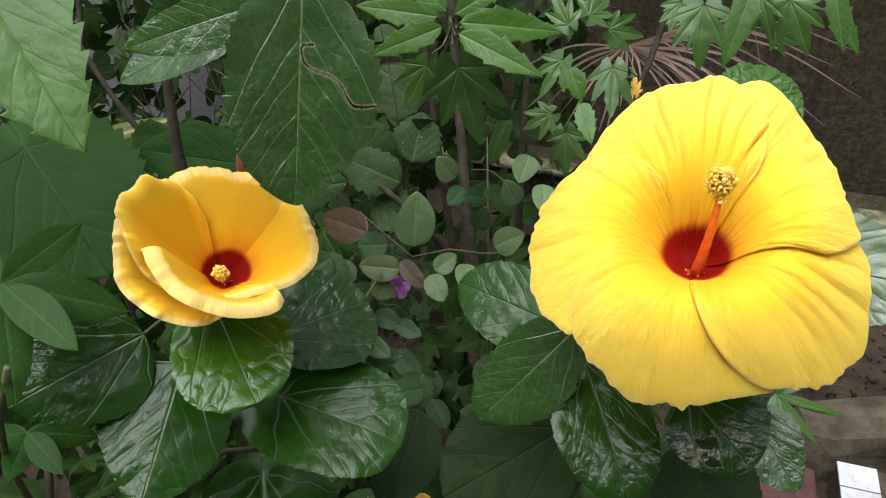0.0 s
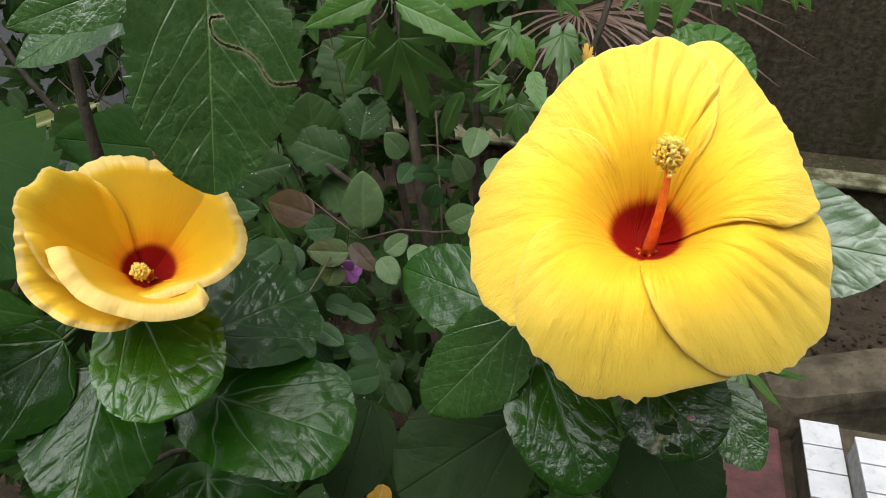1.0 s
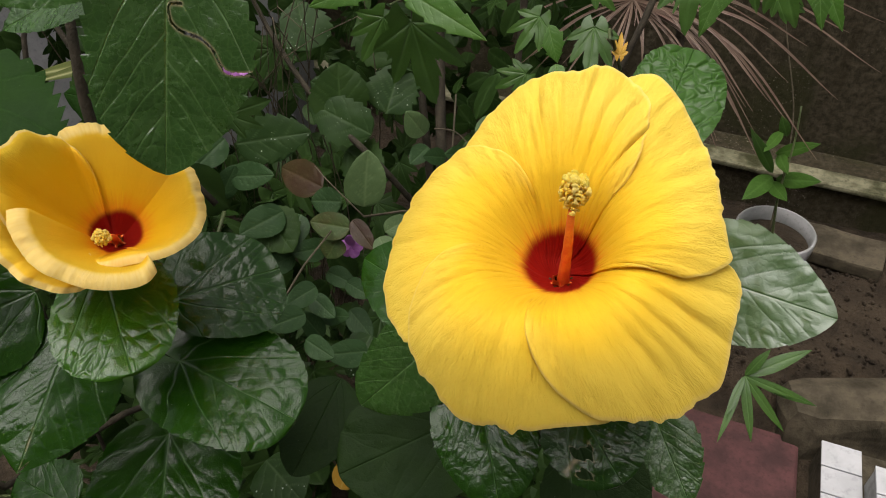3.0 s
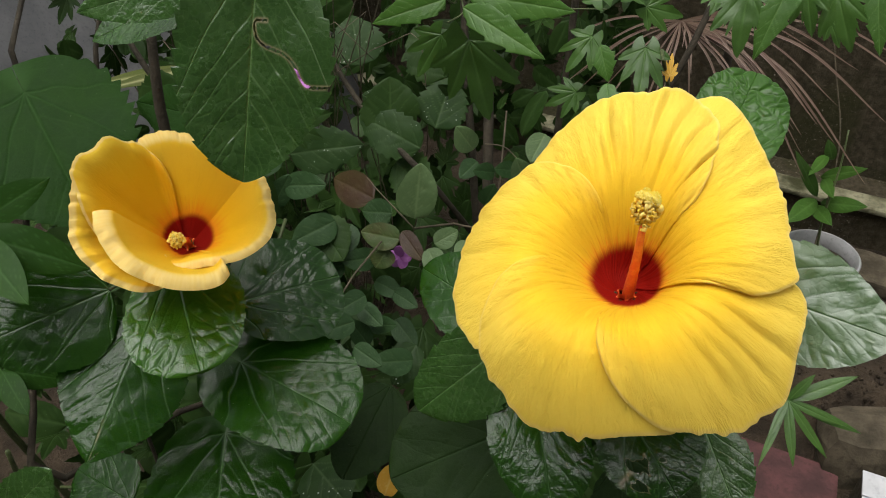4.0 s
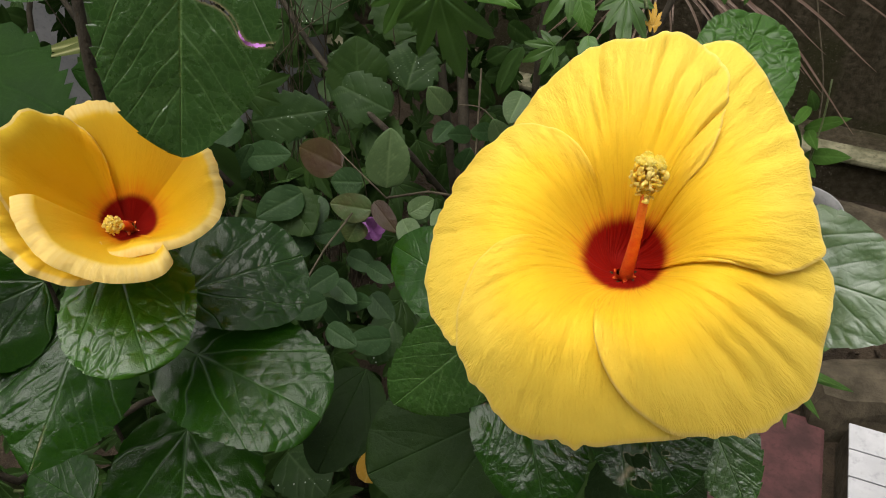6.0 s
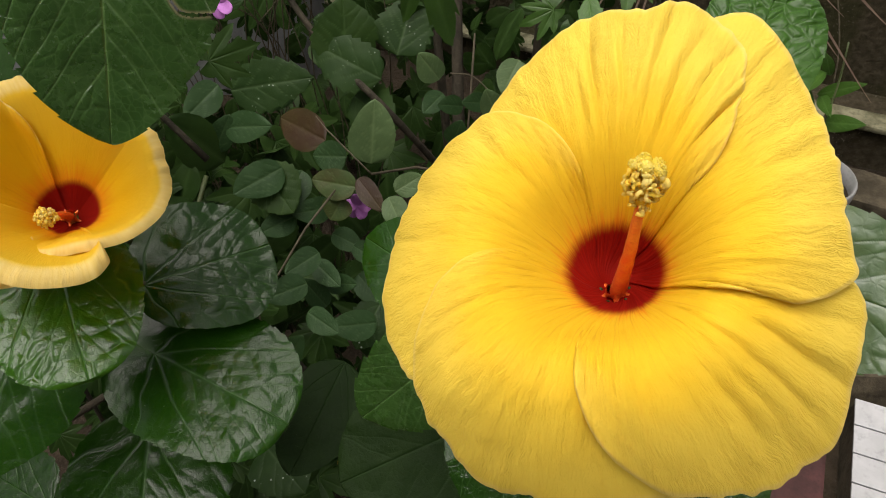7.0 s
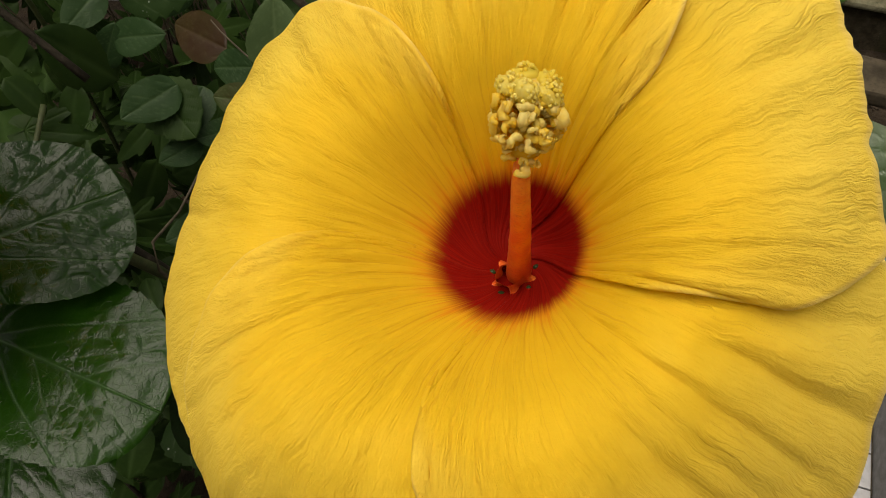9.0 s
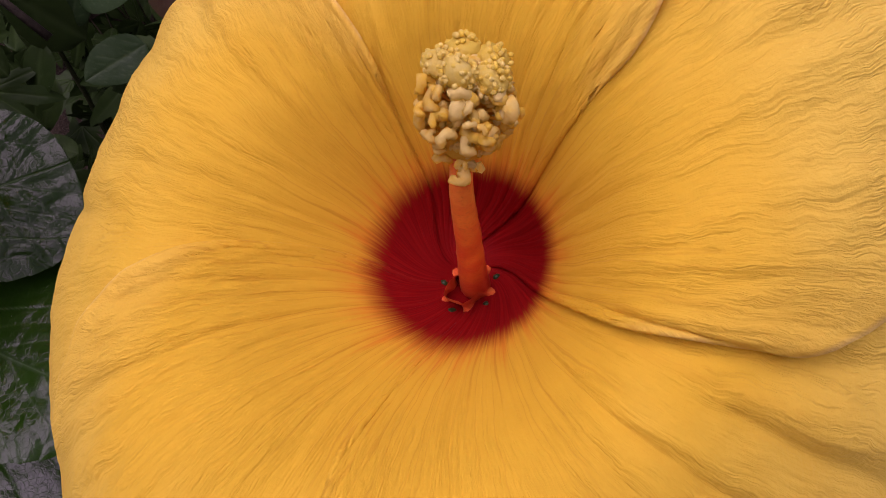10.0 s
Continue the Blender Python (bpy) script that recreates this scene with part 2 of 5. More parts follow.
# shade under the flowers is put into this darker leaf green
M_SHADE = leaf_material("leaf_shade_tone", (0.0070, 0.0185, 0.0030), (0.0105, 0.0250, 0.0042), (0.028, 0.052, 0.020), 0.55, 0.08, 0.45, 0.8, thin=0.06, net_share=0.08, puff=1.0)
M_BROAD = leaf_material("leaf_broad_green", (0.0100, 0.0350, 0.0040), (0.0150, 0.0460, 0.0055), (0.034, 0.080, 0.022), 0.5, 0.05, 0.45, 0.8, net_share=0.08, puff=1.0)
M_YOUNG = leaf_material("leaf_young", (0.042, 0.118, 0.012), (0.060, 0.150, 0.018), (0.16, 0.27, 0.08), 0.40, 0.32, 0.35, 0.35, thin=0.25, net_share=0.04, puff=0.4)
M_LOBED = leaf_material("leaf_lobed", (0.036, 0.092, 0.012), (0.053, 0.122, 0.017), (0.10, 0.19, 0.05), 0.38, 0.36, 0.35, 0.4, net_share=0.05, puff=0.6)
# darker green that also carries the shade deep in the shrubs
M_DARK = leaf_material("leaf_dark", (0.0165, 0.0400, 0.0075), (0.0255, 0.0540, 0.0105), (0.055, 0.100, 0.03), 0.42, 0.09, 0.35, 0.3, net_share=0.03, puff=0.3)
M_SPOT = leaf_material("leaf_spotted", (0.0165, 0.0400, 0.0095), (0.0255, 0.0540, 0.0135), (0.075, 0.120, 0.05), 0.42, 0.09, 0.40, 0.3, spots=1.0, net_share=0.03)
M_ROSE = leaf_material("leaf_rose", (0.021, 0.056, 0.015), (0.031, 0.072, 0.021), (0.07, 0.12, 0.045), 0.5, 0.2, 0.4, 0.3, net_share=0.05, puff=0.3)
M_ROSE_PALE = leaf_material("leaf_rose_pale", (0.070, 0.122, 0.042), (0.088, 0.146, 0.052), (0.14, 0.20, 0.08), 0.5, 0.25, 0.45, 0.35, net_share=0.08, puff=0.3)
M_ROSE_RED = leaf_material("leaf_rose_red", (0.040, 0.016, 0.006), (0.050, 0.042, 0.007), (0.07, 0.05, 0.02), 0.45, 0.3, 0.4, 0.3)
M_ROSE_MIX = leaf_material("leaf_rose_turning", (0.040, 0.085, 0.016), (0.075, 0.038, 0.014), (0.11, 0.15, 0.05), 0.5, 0.3, 0.4, 0.2)
M_STRAP = leaf_material("strap_red", (0.095, 0.042, 0.034), (0.14, 0.085, 0.060), (0.24, 0.20, 0.13), 0.5, 0.4, 0.5, 0.2)
M_STRIPE = leaf_material("strap_striped", (0.1050, 0.1400, 0.0320), (0.1350, 0.1600, 0.0400), (0.4500, 0.4500, 0.2200), 0.45, 0.4, 0.9, 0.2)
M_YELLOWLEAF = leaf_material("leaf_yellow", (0.60, 0.33, 0.03), (0.66, 0.42, 0.06), (0.6, 0.45, 0.15), 0.55, 0.3)
M_BARK = plain_material("bark", (0.018, 0.015, 0.008), (0.044, 0.036, 0.022), 60, 0.85, 0.7, 0.004)
M_TWIG = plain_material("twig", (0.055, 0.045, 0.026), (0.095, 0.076, 0.048), 90, 0.7, 0.5, 0.002)
M_DRY = plain_material("dry_stalk", (0.045, 0.035, 0.020), (0.10, 0.085, 0.05), 90, 0.8, 0.4, 0.001)
M_REDTWIG = plain_material("red_bark", (0.17, 0.07, 0.04), (0.24, 0.11, 0.06), 120, 0.8, 0.8, 0.003)
M_STALK = plain_material("stalk_green", (0.045, 0.066, 0.020), (0.075, 0.092, 0.034), 150, 0.55, 0.2, 0.001)
M_PURPLE = plain_material("petal_violet", (0.42, 0.14, 0.46), (0.55, 0.24, 0.58), 80, 0.6, 0.2, 0.001)
M_SOIL = plain_material("soil", (0.017, 0.0115, 0.0055), (0.042, 0.030, 0.017), 14, 0.95, 1.0, 0.02, 8.0, fine=9.0)
M_UNSEEN_WALL = plain_material("unseen_wall_plaster", (0.30, 0.29, 0.27), (0.38, 0.37, 0.35), 6, 0.85, 0.3, 0.004, fine=14.0)
M_PLASTER = plain_material("grey_plaster", (0.15, 0.155, 0.155), (0.21, 0.215, 0.21), 7, 0.85, 0.4, 0.004, fine=14.0)
M_MOSSY = weathered_wall()
# mossy stains on light concrete; pale patches also stand in for sunlit spots
M_LEDGE = plain_material("stained_concrete", (0.032, 0.034, 0.010), (0.22, 0.21, 0.13), 14, 0.85, 0.8, 0.010)
M_KERB = plain_material("kerb_concrete", (0.028, 0.023, 0.012), (0.085, 0.070, 0.044), 14, 0.85, 0.9, 0.008)
M_REDFLOOR = plain_material("red_painted_concrete", (0.040, 0.017, 0.015), (0.085, 0.033, 0.031), 18, 0.75, 0.6, 0.004)
M_TILE = plain_material("white_tile", (0.40, 0.41, 0.41), (0.50, 0.51, 0.51), 9, 0.25, 0.05, 0.001, spec=0.5)
M_GROUT = plain_material("grout", (0.20, 0.20, 0.19), (0.28, 0.28, 0.27), 60, 0.9, 0.4, 0.001)
M_POT = plain_material("pot_plastic_white", (0.20, 0.21, 0.20), (0.30, 0.30, 0.29), 18, 0.45, 0.1, 0.001)
M_POTBLUE = plain_material("pot_plastic_blue", (0.10, 0.17, 0.25), (0.14, 0.23, 0.32), 18, 0.45, 0.1, 0.001)


# ---- builders ----
def mesh(name, verts, faces, material, smooth=True, uv=None, **attrs):
    me = bpy.data.meshes.new(name)
    me.from_pydata([tuple(map(float, v)) for v in verts], [], faces)
    me.materials.append(material)
    if smooth:
        me.polygons.foreach_set("use_smooth", [True] * len(me.polygons))
    for key, values in attrs.items():
        layer = me.attributes.new(key, "FLOAT", "POINT")
        layer.data.foreach_set("value", np.asarray(values, dtype=np.float32))
    if uv is not None:
        layer = me.uv_layers.new(name="UVMap")
        loops = np.zeros(len(me.loops), dtype=np.int32)
        me.loops.foreach_get("vertex_index", loops)
        layer.data.foreach_set("uv", np.asarray(uv, dtype=np.float32)[loops].ravel())
    return me


def thing(name, place, label, category, group=""):
    ob = new(name)
    ob.location = place
    ob.empty_display_size = 0.02
    return tagged(ob, label, category, group)


ROOT = {}


def root_of(ob):
    """World pose of a thing or a part as it was set."""
    return ROOT.get(ob.name, Matrix.Translation(ob.location))


def part(name, me, parent, m=None, label=""):
    """Links a mesh as one part under a thing; m is its world pose."""
    ob = new(name, me)
    m = m or Matrix.Identity(4)
    ob.parent = parent
    ob.matrix_basis = root_of(parent).inverted() @ m
    ROOT[ob.name] = m
    if label:
        ob["label"] = label
    return ob


def spline(points, count):
    """Smooth curve through points, evenly spaced."""
    p = np.asarray(points, float)
    q = np.vstack([2 * p[0] - p[1], p, 2 * p[-1] - p[-2]])
    fine = []
    for i in range(len(p) - 1):
        a, b, c, d = q[i:i + 4]
        for t in np.linspace(0, 1, 24, endpoint=False):
            fine.append(0.5 * (2 * b + (c - a) * t + (2 * a - 5 * b + 4 * c - d) * t * t + (3 * b - a - 3 * c + d) * t ** 3))
    fine.append(p[-1])
    fine = np.array(fine)
    way = np.concatenate([[0], np.cumsum(np.linalg.norm(np.diff(fine, axis=0), axis=1))])
    at = np.linspace(0, way[-1], count)
    return np.stack([np.interp(at, way, fine[:, k]) for k in range(p.shape[1])], 1)


def tube(name, points, r0, r1, material, rings=14, sides=9, knots=0.12, seed=0):
    rng = np.random.default_rng(seed)
    c = spline(points, rings)
    verts, faces = [], []
    t = np.gradient(c, axis=0)
    t /= np.linalg.norm(t, axis=1)[:, None]
    up = np.array([0.31, 0.72, 0.62])
    for i in range(rings):
        a = np.cross(t[i], up)
        a /= np.linalg.norm(a)
        b = np.cross(t[i], a)
        r = (r0 + (r1 - r0) * i / (rings - 1)) * (1 + knots * (rng.random() - 0.5) * 2)
        for k in range(sides):
            w = 2 * math.pi * k / sides
            verts.append(c[i] + r * (1 + knots * 0.5 * (rng.random() - 0.5)) * (math.cos(w) * a + math.sin(w) * b))
    for i in range(rings - 1):
        for k in range(sides):
            l = (k + 1) % sides
            faces.append((i * sides + k, i * sides + l, (i + 1) * sides + l, (i + 1) * sides + k))
    faces.append(tuple(range(sides))[::-1])
    faces.append(tuple((rings - 1) * sides + k for k in range(sides)))
    return mesh(name, verts, faces, material, uv=None)


def grid_faces(nu, nv, keep=None):
    out = []
    for j in range(nv - 1):
        for i in range(nu - 1):
            if keep is None or keep[j, i]:
                a = j * nu + i
                out.append((a, a + 1, a + nu + 1, a + nu))
    return out


def noise2(x, y, seed=0.0):
    return np.array([noise.noise((float(a), float(b), seed)) for a, b in zip(np.ravel(x), np.ravel(y))]).reshape(np.shape(x))


CAMERA_SIDE = Vector((0.06, 0.0, 1.35))  # leaves are turned to this point to face the camera's view


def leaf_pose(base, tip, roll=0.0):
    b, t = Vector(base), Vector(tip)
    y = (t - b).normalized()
    z = CAMERA_SIDE - (b + t) / 2
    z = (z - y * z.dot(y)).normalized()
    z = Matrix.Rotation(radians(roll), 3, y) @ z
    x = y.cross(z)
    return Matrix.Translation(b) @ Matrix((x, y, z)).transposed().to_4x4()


def blade(name, length, width, material, nu=29, nv=37, a=0.5, b=0.6, teeth=0, bite=0.0, cord=0.0, fold=0.06, bend=0.08, wave=0.03,
          veins=4, slant=0.95, vein_w=0.018, sunk=0.010, bulge=0.018, seed=0, palm=False, slits=(), holes=(), scars=(), quilt=0.0, cells=80):
    """A leaf blade: base at the origin, tip along y, upper face along z."""
    rng = np.random.default_rng(seed + 77)
    u, v = np.meshgrid(np.linspace(-1, 1, nu), 1 - (1 - np.linspace(0, 1, nv)) ** 1.15)
    peak = a / (a + b)
    half = (np.clip(v, 1e-6, 1) ** a) * (np.clip(1 - v, 0, 1) ** b) / (peak ** a * (1 - peak) ** b)
    lop = 1 + 0.06 * np.sin(v * 5 + rng.uniform(0, 6)) * np.sign(u)
    x = u * half * lop
    if teeth:
        saw = (v * teeth + rng.uniform(0, 1) + 0.3 * (u > 0)) % 1
        x = x * (1 - bite * np.abs(u) ** 8 * saw * (0.6 + 0.8 * rng.random()))
    y = v - cord * np.abs(u) ** 1.5 * (1 - v) ** 3
    x, y = x * width / 2, y * length
    # veins: midrib and side veins leaving it at a slant
    d = np.abs(x) / (vein_w * width * (1.15 - 0.75 * v))
    mask = np.exp(-d ** 2)
    near = np.abs(x) / width
    fans = [(0.0, 1.5), (0.0, 0.35)] if palm else []
    rungs = [(0.22 + 0.6 * i / max(1, veins), slant) for i in range(veins)] if palm else [(0.04 + 0.88 * i / max(1, veins), slant) for i in range(veins)]
    for start, steep in fans + rungs:
        for side in (-1, 1):
            s = start + (0.03 * side + rng.normal(0, 0.025) if start else 0)
            k = steep * (1 + 0.16 * rng.normal())
            ax = np.abs(x)
            line = s * length + k * ax + 0.012 * width * np.sin(ax / width * rng.uniform(18, 30) + rng.uniform(0, 6)) * np.clip(8 * ax / width, 0, 1) + 0.5 * max(k, 0.5) * ax ** 2 / width * rng.uniform(0.6, 1.4)
            dist = np.abs(y - line) / math.sqrt(1 + k * k)
            on = (x * side >= 0)
            vw = vein_w * width * (0.8 if palm else 0.62) * (1 - 0.5 * np.clip(2 * ax / width, 0, 1))
            mask = np.maximum(mask, np.where(on, (0.85 if start < 0.1 or not palm else 0.42 if veins == 4 else 0.32) * np.exp(-(dist / vw) ** 2), 0))
            near = np.where(on, np.minimum(near, dist / width), near)
    pillow = 0.35 + 0.65 * (1 - np.exp(-(near / 0.05) ** 2))
    z = fold * np.abs(x) - bend * length * v ** 2 + 0.25 * bend * length * v
    z = z - 0.22 * bend * width * np.abs(u) ** 2.5
    z = z + wave * width * 0.5 * np.abs(u) ** 2 * np.sin(v * rng.uniform(7, 11) + rng.uniform(0, 6) + np.sign(u))
    rough = noise2(x / width * 3.2, y / width * 3.2, seed * 3.1) + 0.42 * noise2(x / width * 8, y / width * 8, seed * 1.7)
    z = z + bulge * width * (0.18 * pillow + 1.1 * rough) - sunk * width * mask
    seam = np.zeros_like(x)
    if quilt:
        # domes between the smallest veins, drawn out along the side veins, with sharp creases
        spots = rng.uniform((-0.6, -0.1), (0.6, 1.1 * length / width), (int(cells * length / width) + 10, 2))
        wx, wy = x / width + 0.03 * noise2(x / width * 9, y / width * 9, 7.0), y / width + 0.03 * noise2(x / width * 9, y / width * 9, 8.0)
        along = np.abs(wx)
        lift = wy - 0.5 * along
        far = np.sort(np.hypot(wx[..., None] - spots[:, 0], 1.12 * (lift[..., None] - spots[:, 1] + 0.3)), axis=-1)
        cell = np.clip((far[..., 1] - far[..., 0]) / (0.85 / math.sqrt(cells)), 0, 1)
        dome = cell * (1.6 - 0.6 * cell) * (1 - np.exp(-(cell / 0.16) ** 2))
        seam = np.exp(-(cell / 0.09) ** 2)
        z = z + quilt * width * dome * np.clip(0.12 + 1.15 * v ** 1.3, 0, 1) * (0.7 + 0.3 * pillow)
    keep = np.ones((nv - 1, nu - 1), bool)
    cu, cv = (u[:-1, :-1] + u[1:, 1:]) / 2, (v[:-1, :-1] + v[1:, 1:]) / 2
    scar = np.zeros_like(u)
    for line, wide in slits:
        c = spline(line, 160)
        gap = np.min(np.hypot((u[..., None] - c[:, 0]) * 0.5, (v[..., None] - c[:, 1])), axis=-1)
        scar = np.maximum(scar, np.exp(-(gap / (1.45 * wide)) ** 4))
        dist = np.min(np.hypot((cu[..., None] - c[:, 0]) * 0.5, (cv[..., None] - c[:, 1])), axis=-1)
        keep &= dist > wide * (0.55 + 0.8 * np.abs(noise2(cu * 14, cv * 14, 5.0)))
    for line, wide in scars:
        c = spline(line, 80)
        gap = np.min(np.hypot((u[..., None] - c[:, 0]) * 0.5, (v[..., None] - c[:, 1])), axis=-1)
        scar = np.maximum(scar, np.clip(np.exp(-(gap / wide) ** 2) * (0.7 + noise2(u * 9, v * 14, 6.0)), 0, 1))
    for hu, hv, r in holes:
        ring = np.hypot((u - hu) * 0.5, v - hv) / (r * (1 + 0.9 * noise2(u * 9, v * 9, 2.0)))
        scar = np.maximum(scar, 0.6 * np.exp(-((ring - 1.05) / 0.12) ** 2))
        keep &= np.hypot((cu - hu) * 0.5, cv - hv) > r * (1 + 0.9 * noise2(cu * 9, cv * 9, 2.0))
    verts = np.stack([x, y, z], -1).reshape(-1, 3)
    return mesh(name, verts, grid_faces(nu, nv, keep), material, vein=np.clip(mask, 0, 1).ravel(), scar=scar.ravel(), out=v.ravel(), seam=seam.ravel())


def span(base, tip):
    return (Vector(tip) - Vector(base)).length


# ---- setting ----
def slab(name, x0, x1, y0, y1, z0, z1, material, bevel=0.004, cuts=0, rough=0.0, seed=0):
    bm = bmesh.new()
    bmesh.ops.create_cube(bm, size=1)
    for v in bm.verts:
        v.co = Vector(((x0 + x1) / 2 + v.co.x * (x1 - x0), (y0 + y1) / 2 + v.co.y * (y1 - y0), (z0 + z1) / 2 + v.co.z * (z1 - z0)))
    if bevel:
        bmesh.ops.bevel(bm, geom=bm.edges[:], offset=bevel, segments=2, affect="EDGES", profile=0.6)
    if cuts:
        bmesh.ops.subdivide_edges(bm, edges=[e for e in bm.edges if e.calc_length() > 0.05], cuts=cuts, use_grid_fill=True)
    if rough:
        for v in bm.verts:
            v.co += Vector(noise.noise_vector(v.co * 9 + Vector((seed, 0, 0)))) * rough
    me = bpy.data.meshes.new(name)
    bm.to_mesh(me)
    bm.free()
    me.materials.append(material)
    return me


def ground_sheet():
    xs = np.concatenate([[-150, -30, -6], np.linspace(-1.6, 2.0, 73), [6, 30, 150]])
    ys = np.concatenate([[-150, -30, -6, -1.5], np.linspace(-0.6, 2.3, 60), [6, 30, 150]])
    x, y = np.meshgrid(xs, ys)
    bed = np.clip((y - 1.10) / 0.12, 0, 1) * np.clip((x - 0.45) / 0.1, 0, 1) + np.clip((0.46 - x) / 0.1, 0, 1)
    z = GZ + 0.07 * np.clip(bed, 0, 1)
    inside = (np.abs(x) < 2.1) & (y > -0.7) & (y < 2.4)
    z = z + np.where(inside, 0.02 * noise2(x * 5, y * 5, 3.0) + 0.012 * noise2(x * 17, y * 17, 4.0), 0)
    verts = np.stack([x, y, z], -1).reshape(-1, 3)
    me = mesh("ground", verts, grid_faces(len(xs), len(ys)), M_SOIL)
    return tagged(new("ground", me), "dark damp garden soil with litter", "ground", kind="structure")


ground_sheet()
ASKEW = pose(0.69, 1.83, 0, 0, 0, -19)
tagged(new("wall_north", slab("wall_north", -2.4, 4.2, 0.18, 0.38, GZ - 0.2, 1.3, M_MOSSY, 0.01)), "dark mossy stained concrete garden wall", "wall", kind="structure").matrix_basis = ASKEW
tagged(new("wall_west", slab("wall_west", -4.0, -0.552, 1.93, 2.2, GZ - 0.2, 2.4, M_PLASTER, 0.01)), "light grey plastered garden wall", "wall", kind="structure")
# unseen wall, added to block low sky and shape reflections on the leaves
tagged(new("unseen_wall_south", slab("unseen_wall_south", -3.2, 4.2, -2.0, -1.8, GZ - 0.2, 3.8, M_UNSEEN_WALL, 0.01)), "unseen plain grey wall added behind the camera to shape the light", "wall", kind="structure")
# two more unseen walls, added at the sides to cut light near the horizon
tagged(new("unseen_wall_east", slab("unseen_wall_east", 4.002, 4.2, -1.798, 1.998, GZ - 0.2, 2.4, M_MOSSY, 0.01)), "unseen concrete side wall added to hold back low sky light", "wall", kind="structure")
tagged(new("unseen_wall_west", slab("unseen_wall_west", -3.2, -3.0, -1.798, 1.928, GZ - 0.2, 2.4, M_PLASTER, 0.01)), "unseen plain grey side wall added to hold back low sky light", "wall", kind="structure")
tagged(new("ledge", slab("ledge", -1.6, 3.6, 0.02, 0.178, GZ - 0.2, 0.055, M_MOSSY, 0.012, 3, 0.01)), "dark mossy plinth along the wall foot", "ledge", kind="structure").matrix_basis = ASKEW
tagged(new("trim", slab("trim", -1.6, 3.6, 0.0, 0.07, 0.054, 0.071, M_LEDGE, 0.006, 5, 0.010)), "stained mossy concrete coping on the plinth", "coping", kind="structure").matrix_basis = ASKEW
tagged(new("pavement", slab("pavement", -0.32, -0.028, -3.5, 0.03, GZ - 0.1, GZ + 0.03, M_REDFLOOR, 0.008)), "worn red painted concrete path", "path", kind="structure").matrix_basis = pose(0.781, 0.999, 0, 0, 0, -16)
tagged(new("kerb", slab("kerb", 0.72, 2.2, 1.02, 1.15, GZ - 0.1, -0.015, M_KERB, 0.055, 5, 0.026, 3)), "weathered rounded concrete kerb", "kerb", kind="structure")


STEP = pose(0.781, 0.999, 0, 0, 0, -16)


def tiled_step():
    ob = thing("tiled_step", (0.781, 0.999, GZ), "low step faced with white glazed tiles", "step")
    part("step_body", slab("step_body", 0.002, 1.3, -1.6, -0.002, GZ - 0.05, -0.060, M_KERB, 0.003), ob, STEP)
    part("upper_body", slab("upper_body", 0.080, 1.3, -1.6, -0.079, -0.060, 0.004, M_GROUT, 0.002), ob, STEP)
    for j in range(16):
        y1 = -0.001 - j * 0.064
        part("tile", slab("tile", 0.0, 0.076, y1 - 0.061, y1, -0.0600, -0.054, M_TILE, 0.001), ob, STEP)
    for j in range(14):
        y1 = -0.078 - j * 0.064
        for i in range(5):
            x0 = 0.078 + i * 0.104
            part("tile", slab("tile", x0, x0 + 0.100, y1 - 0.061, y1, 0.004, 0.010, M_TILE, 0.001), ob, STEP)


def flower_pot():
    c = (0.735, 1.445)
    ob = thing("flower_pot", (c[0], c[1], -0.07), "white and blue plastic flower pot with soil", "flower pot")

    def ring(name, profile, material):
        sides, verts, faces = 48, [], []
        for r, z in profile:
            for k in range(sides):
                w = 2 * math.pi * k / sides
                verts.append((c[0] + r * math.cos(w), c[1] + r * math.sin(w), z))
        for i in range(len(profile) - 1):
            for k in range(sides):
                l = (k + 1) % sides
                faces.append((i * sides + k, i * sides + l, (i + 1) * sides + l, (i + 1) * sides + k))
        return mesh(name, verts, faces, material)

    part("rim", ring("rim", [(0.082, 0.095), (0.088, 0.097), (0.090, 0.105), (0.091, 0.137), (0.089, 0.140), (0.085, 0.139), (0.084, 0.10)], M_POT), ob)
    part("body", ring("body", [(0.0, -0.075), (0.062, -0.075), (0.066, -0.072), (0.083, 0.10), (0.081, 0.10), (0.064, -0.06)], M_POTBLUE, ), ob)
    part("potting_soil", ring("potting_soil", [(0.084, 0.100), (0.05, 0.108), (0.02, 0.112), (0.001, 0.113)], M_SOIL), ob)
    return ob


tiled_step()
flower_pot()


# ---- flowers ----
def frame_of(origin, axis):
    n = Vector(axis).normalized()
    e1 = (Vector((1, 0, 0)) - n * n.x).normalized()
    e2 = n.cross(e1)
    return Matrix.Translation(origin) @ Matrix((e1, e2, n)).transposed().to_4x4()


def open_height(x, y):
    """Height of the open flower's face over its throat (metres)."""
    X, Y = x / 0.06, y / 0.06
    r = np.sqrt(X * X + Y * Y + 1e-9)
    dip = np.exp(-(r / 0.30) ** 2)
    h = (0.1645 * r + 0.001 * X - 0.0452 * Y - 0.2071 * r ** 2 + 0.0093 * X * Y - 0.0034 * (X * X - Y * Y) + 0.0993 * r ** 3 - 0.0102 * X * r
         + 0.0572 * Y * r + 0.0056 * X ** 3 - 0.0202 * X * X * Y + 0.009 * X * Y * Y - 0.0122 * Y ** 3 - 0.0216 * r ** 4)
    return h + dip * (-0.1068 * r - 0.0324 * X - 0.0008 * Y)


def thick(ob):
    body = ob.modifiers.new("thickness", "SOLIDIFY")
    body.thickness, body.use_rim = 0.0004, False


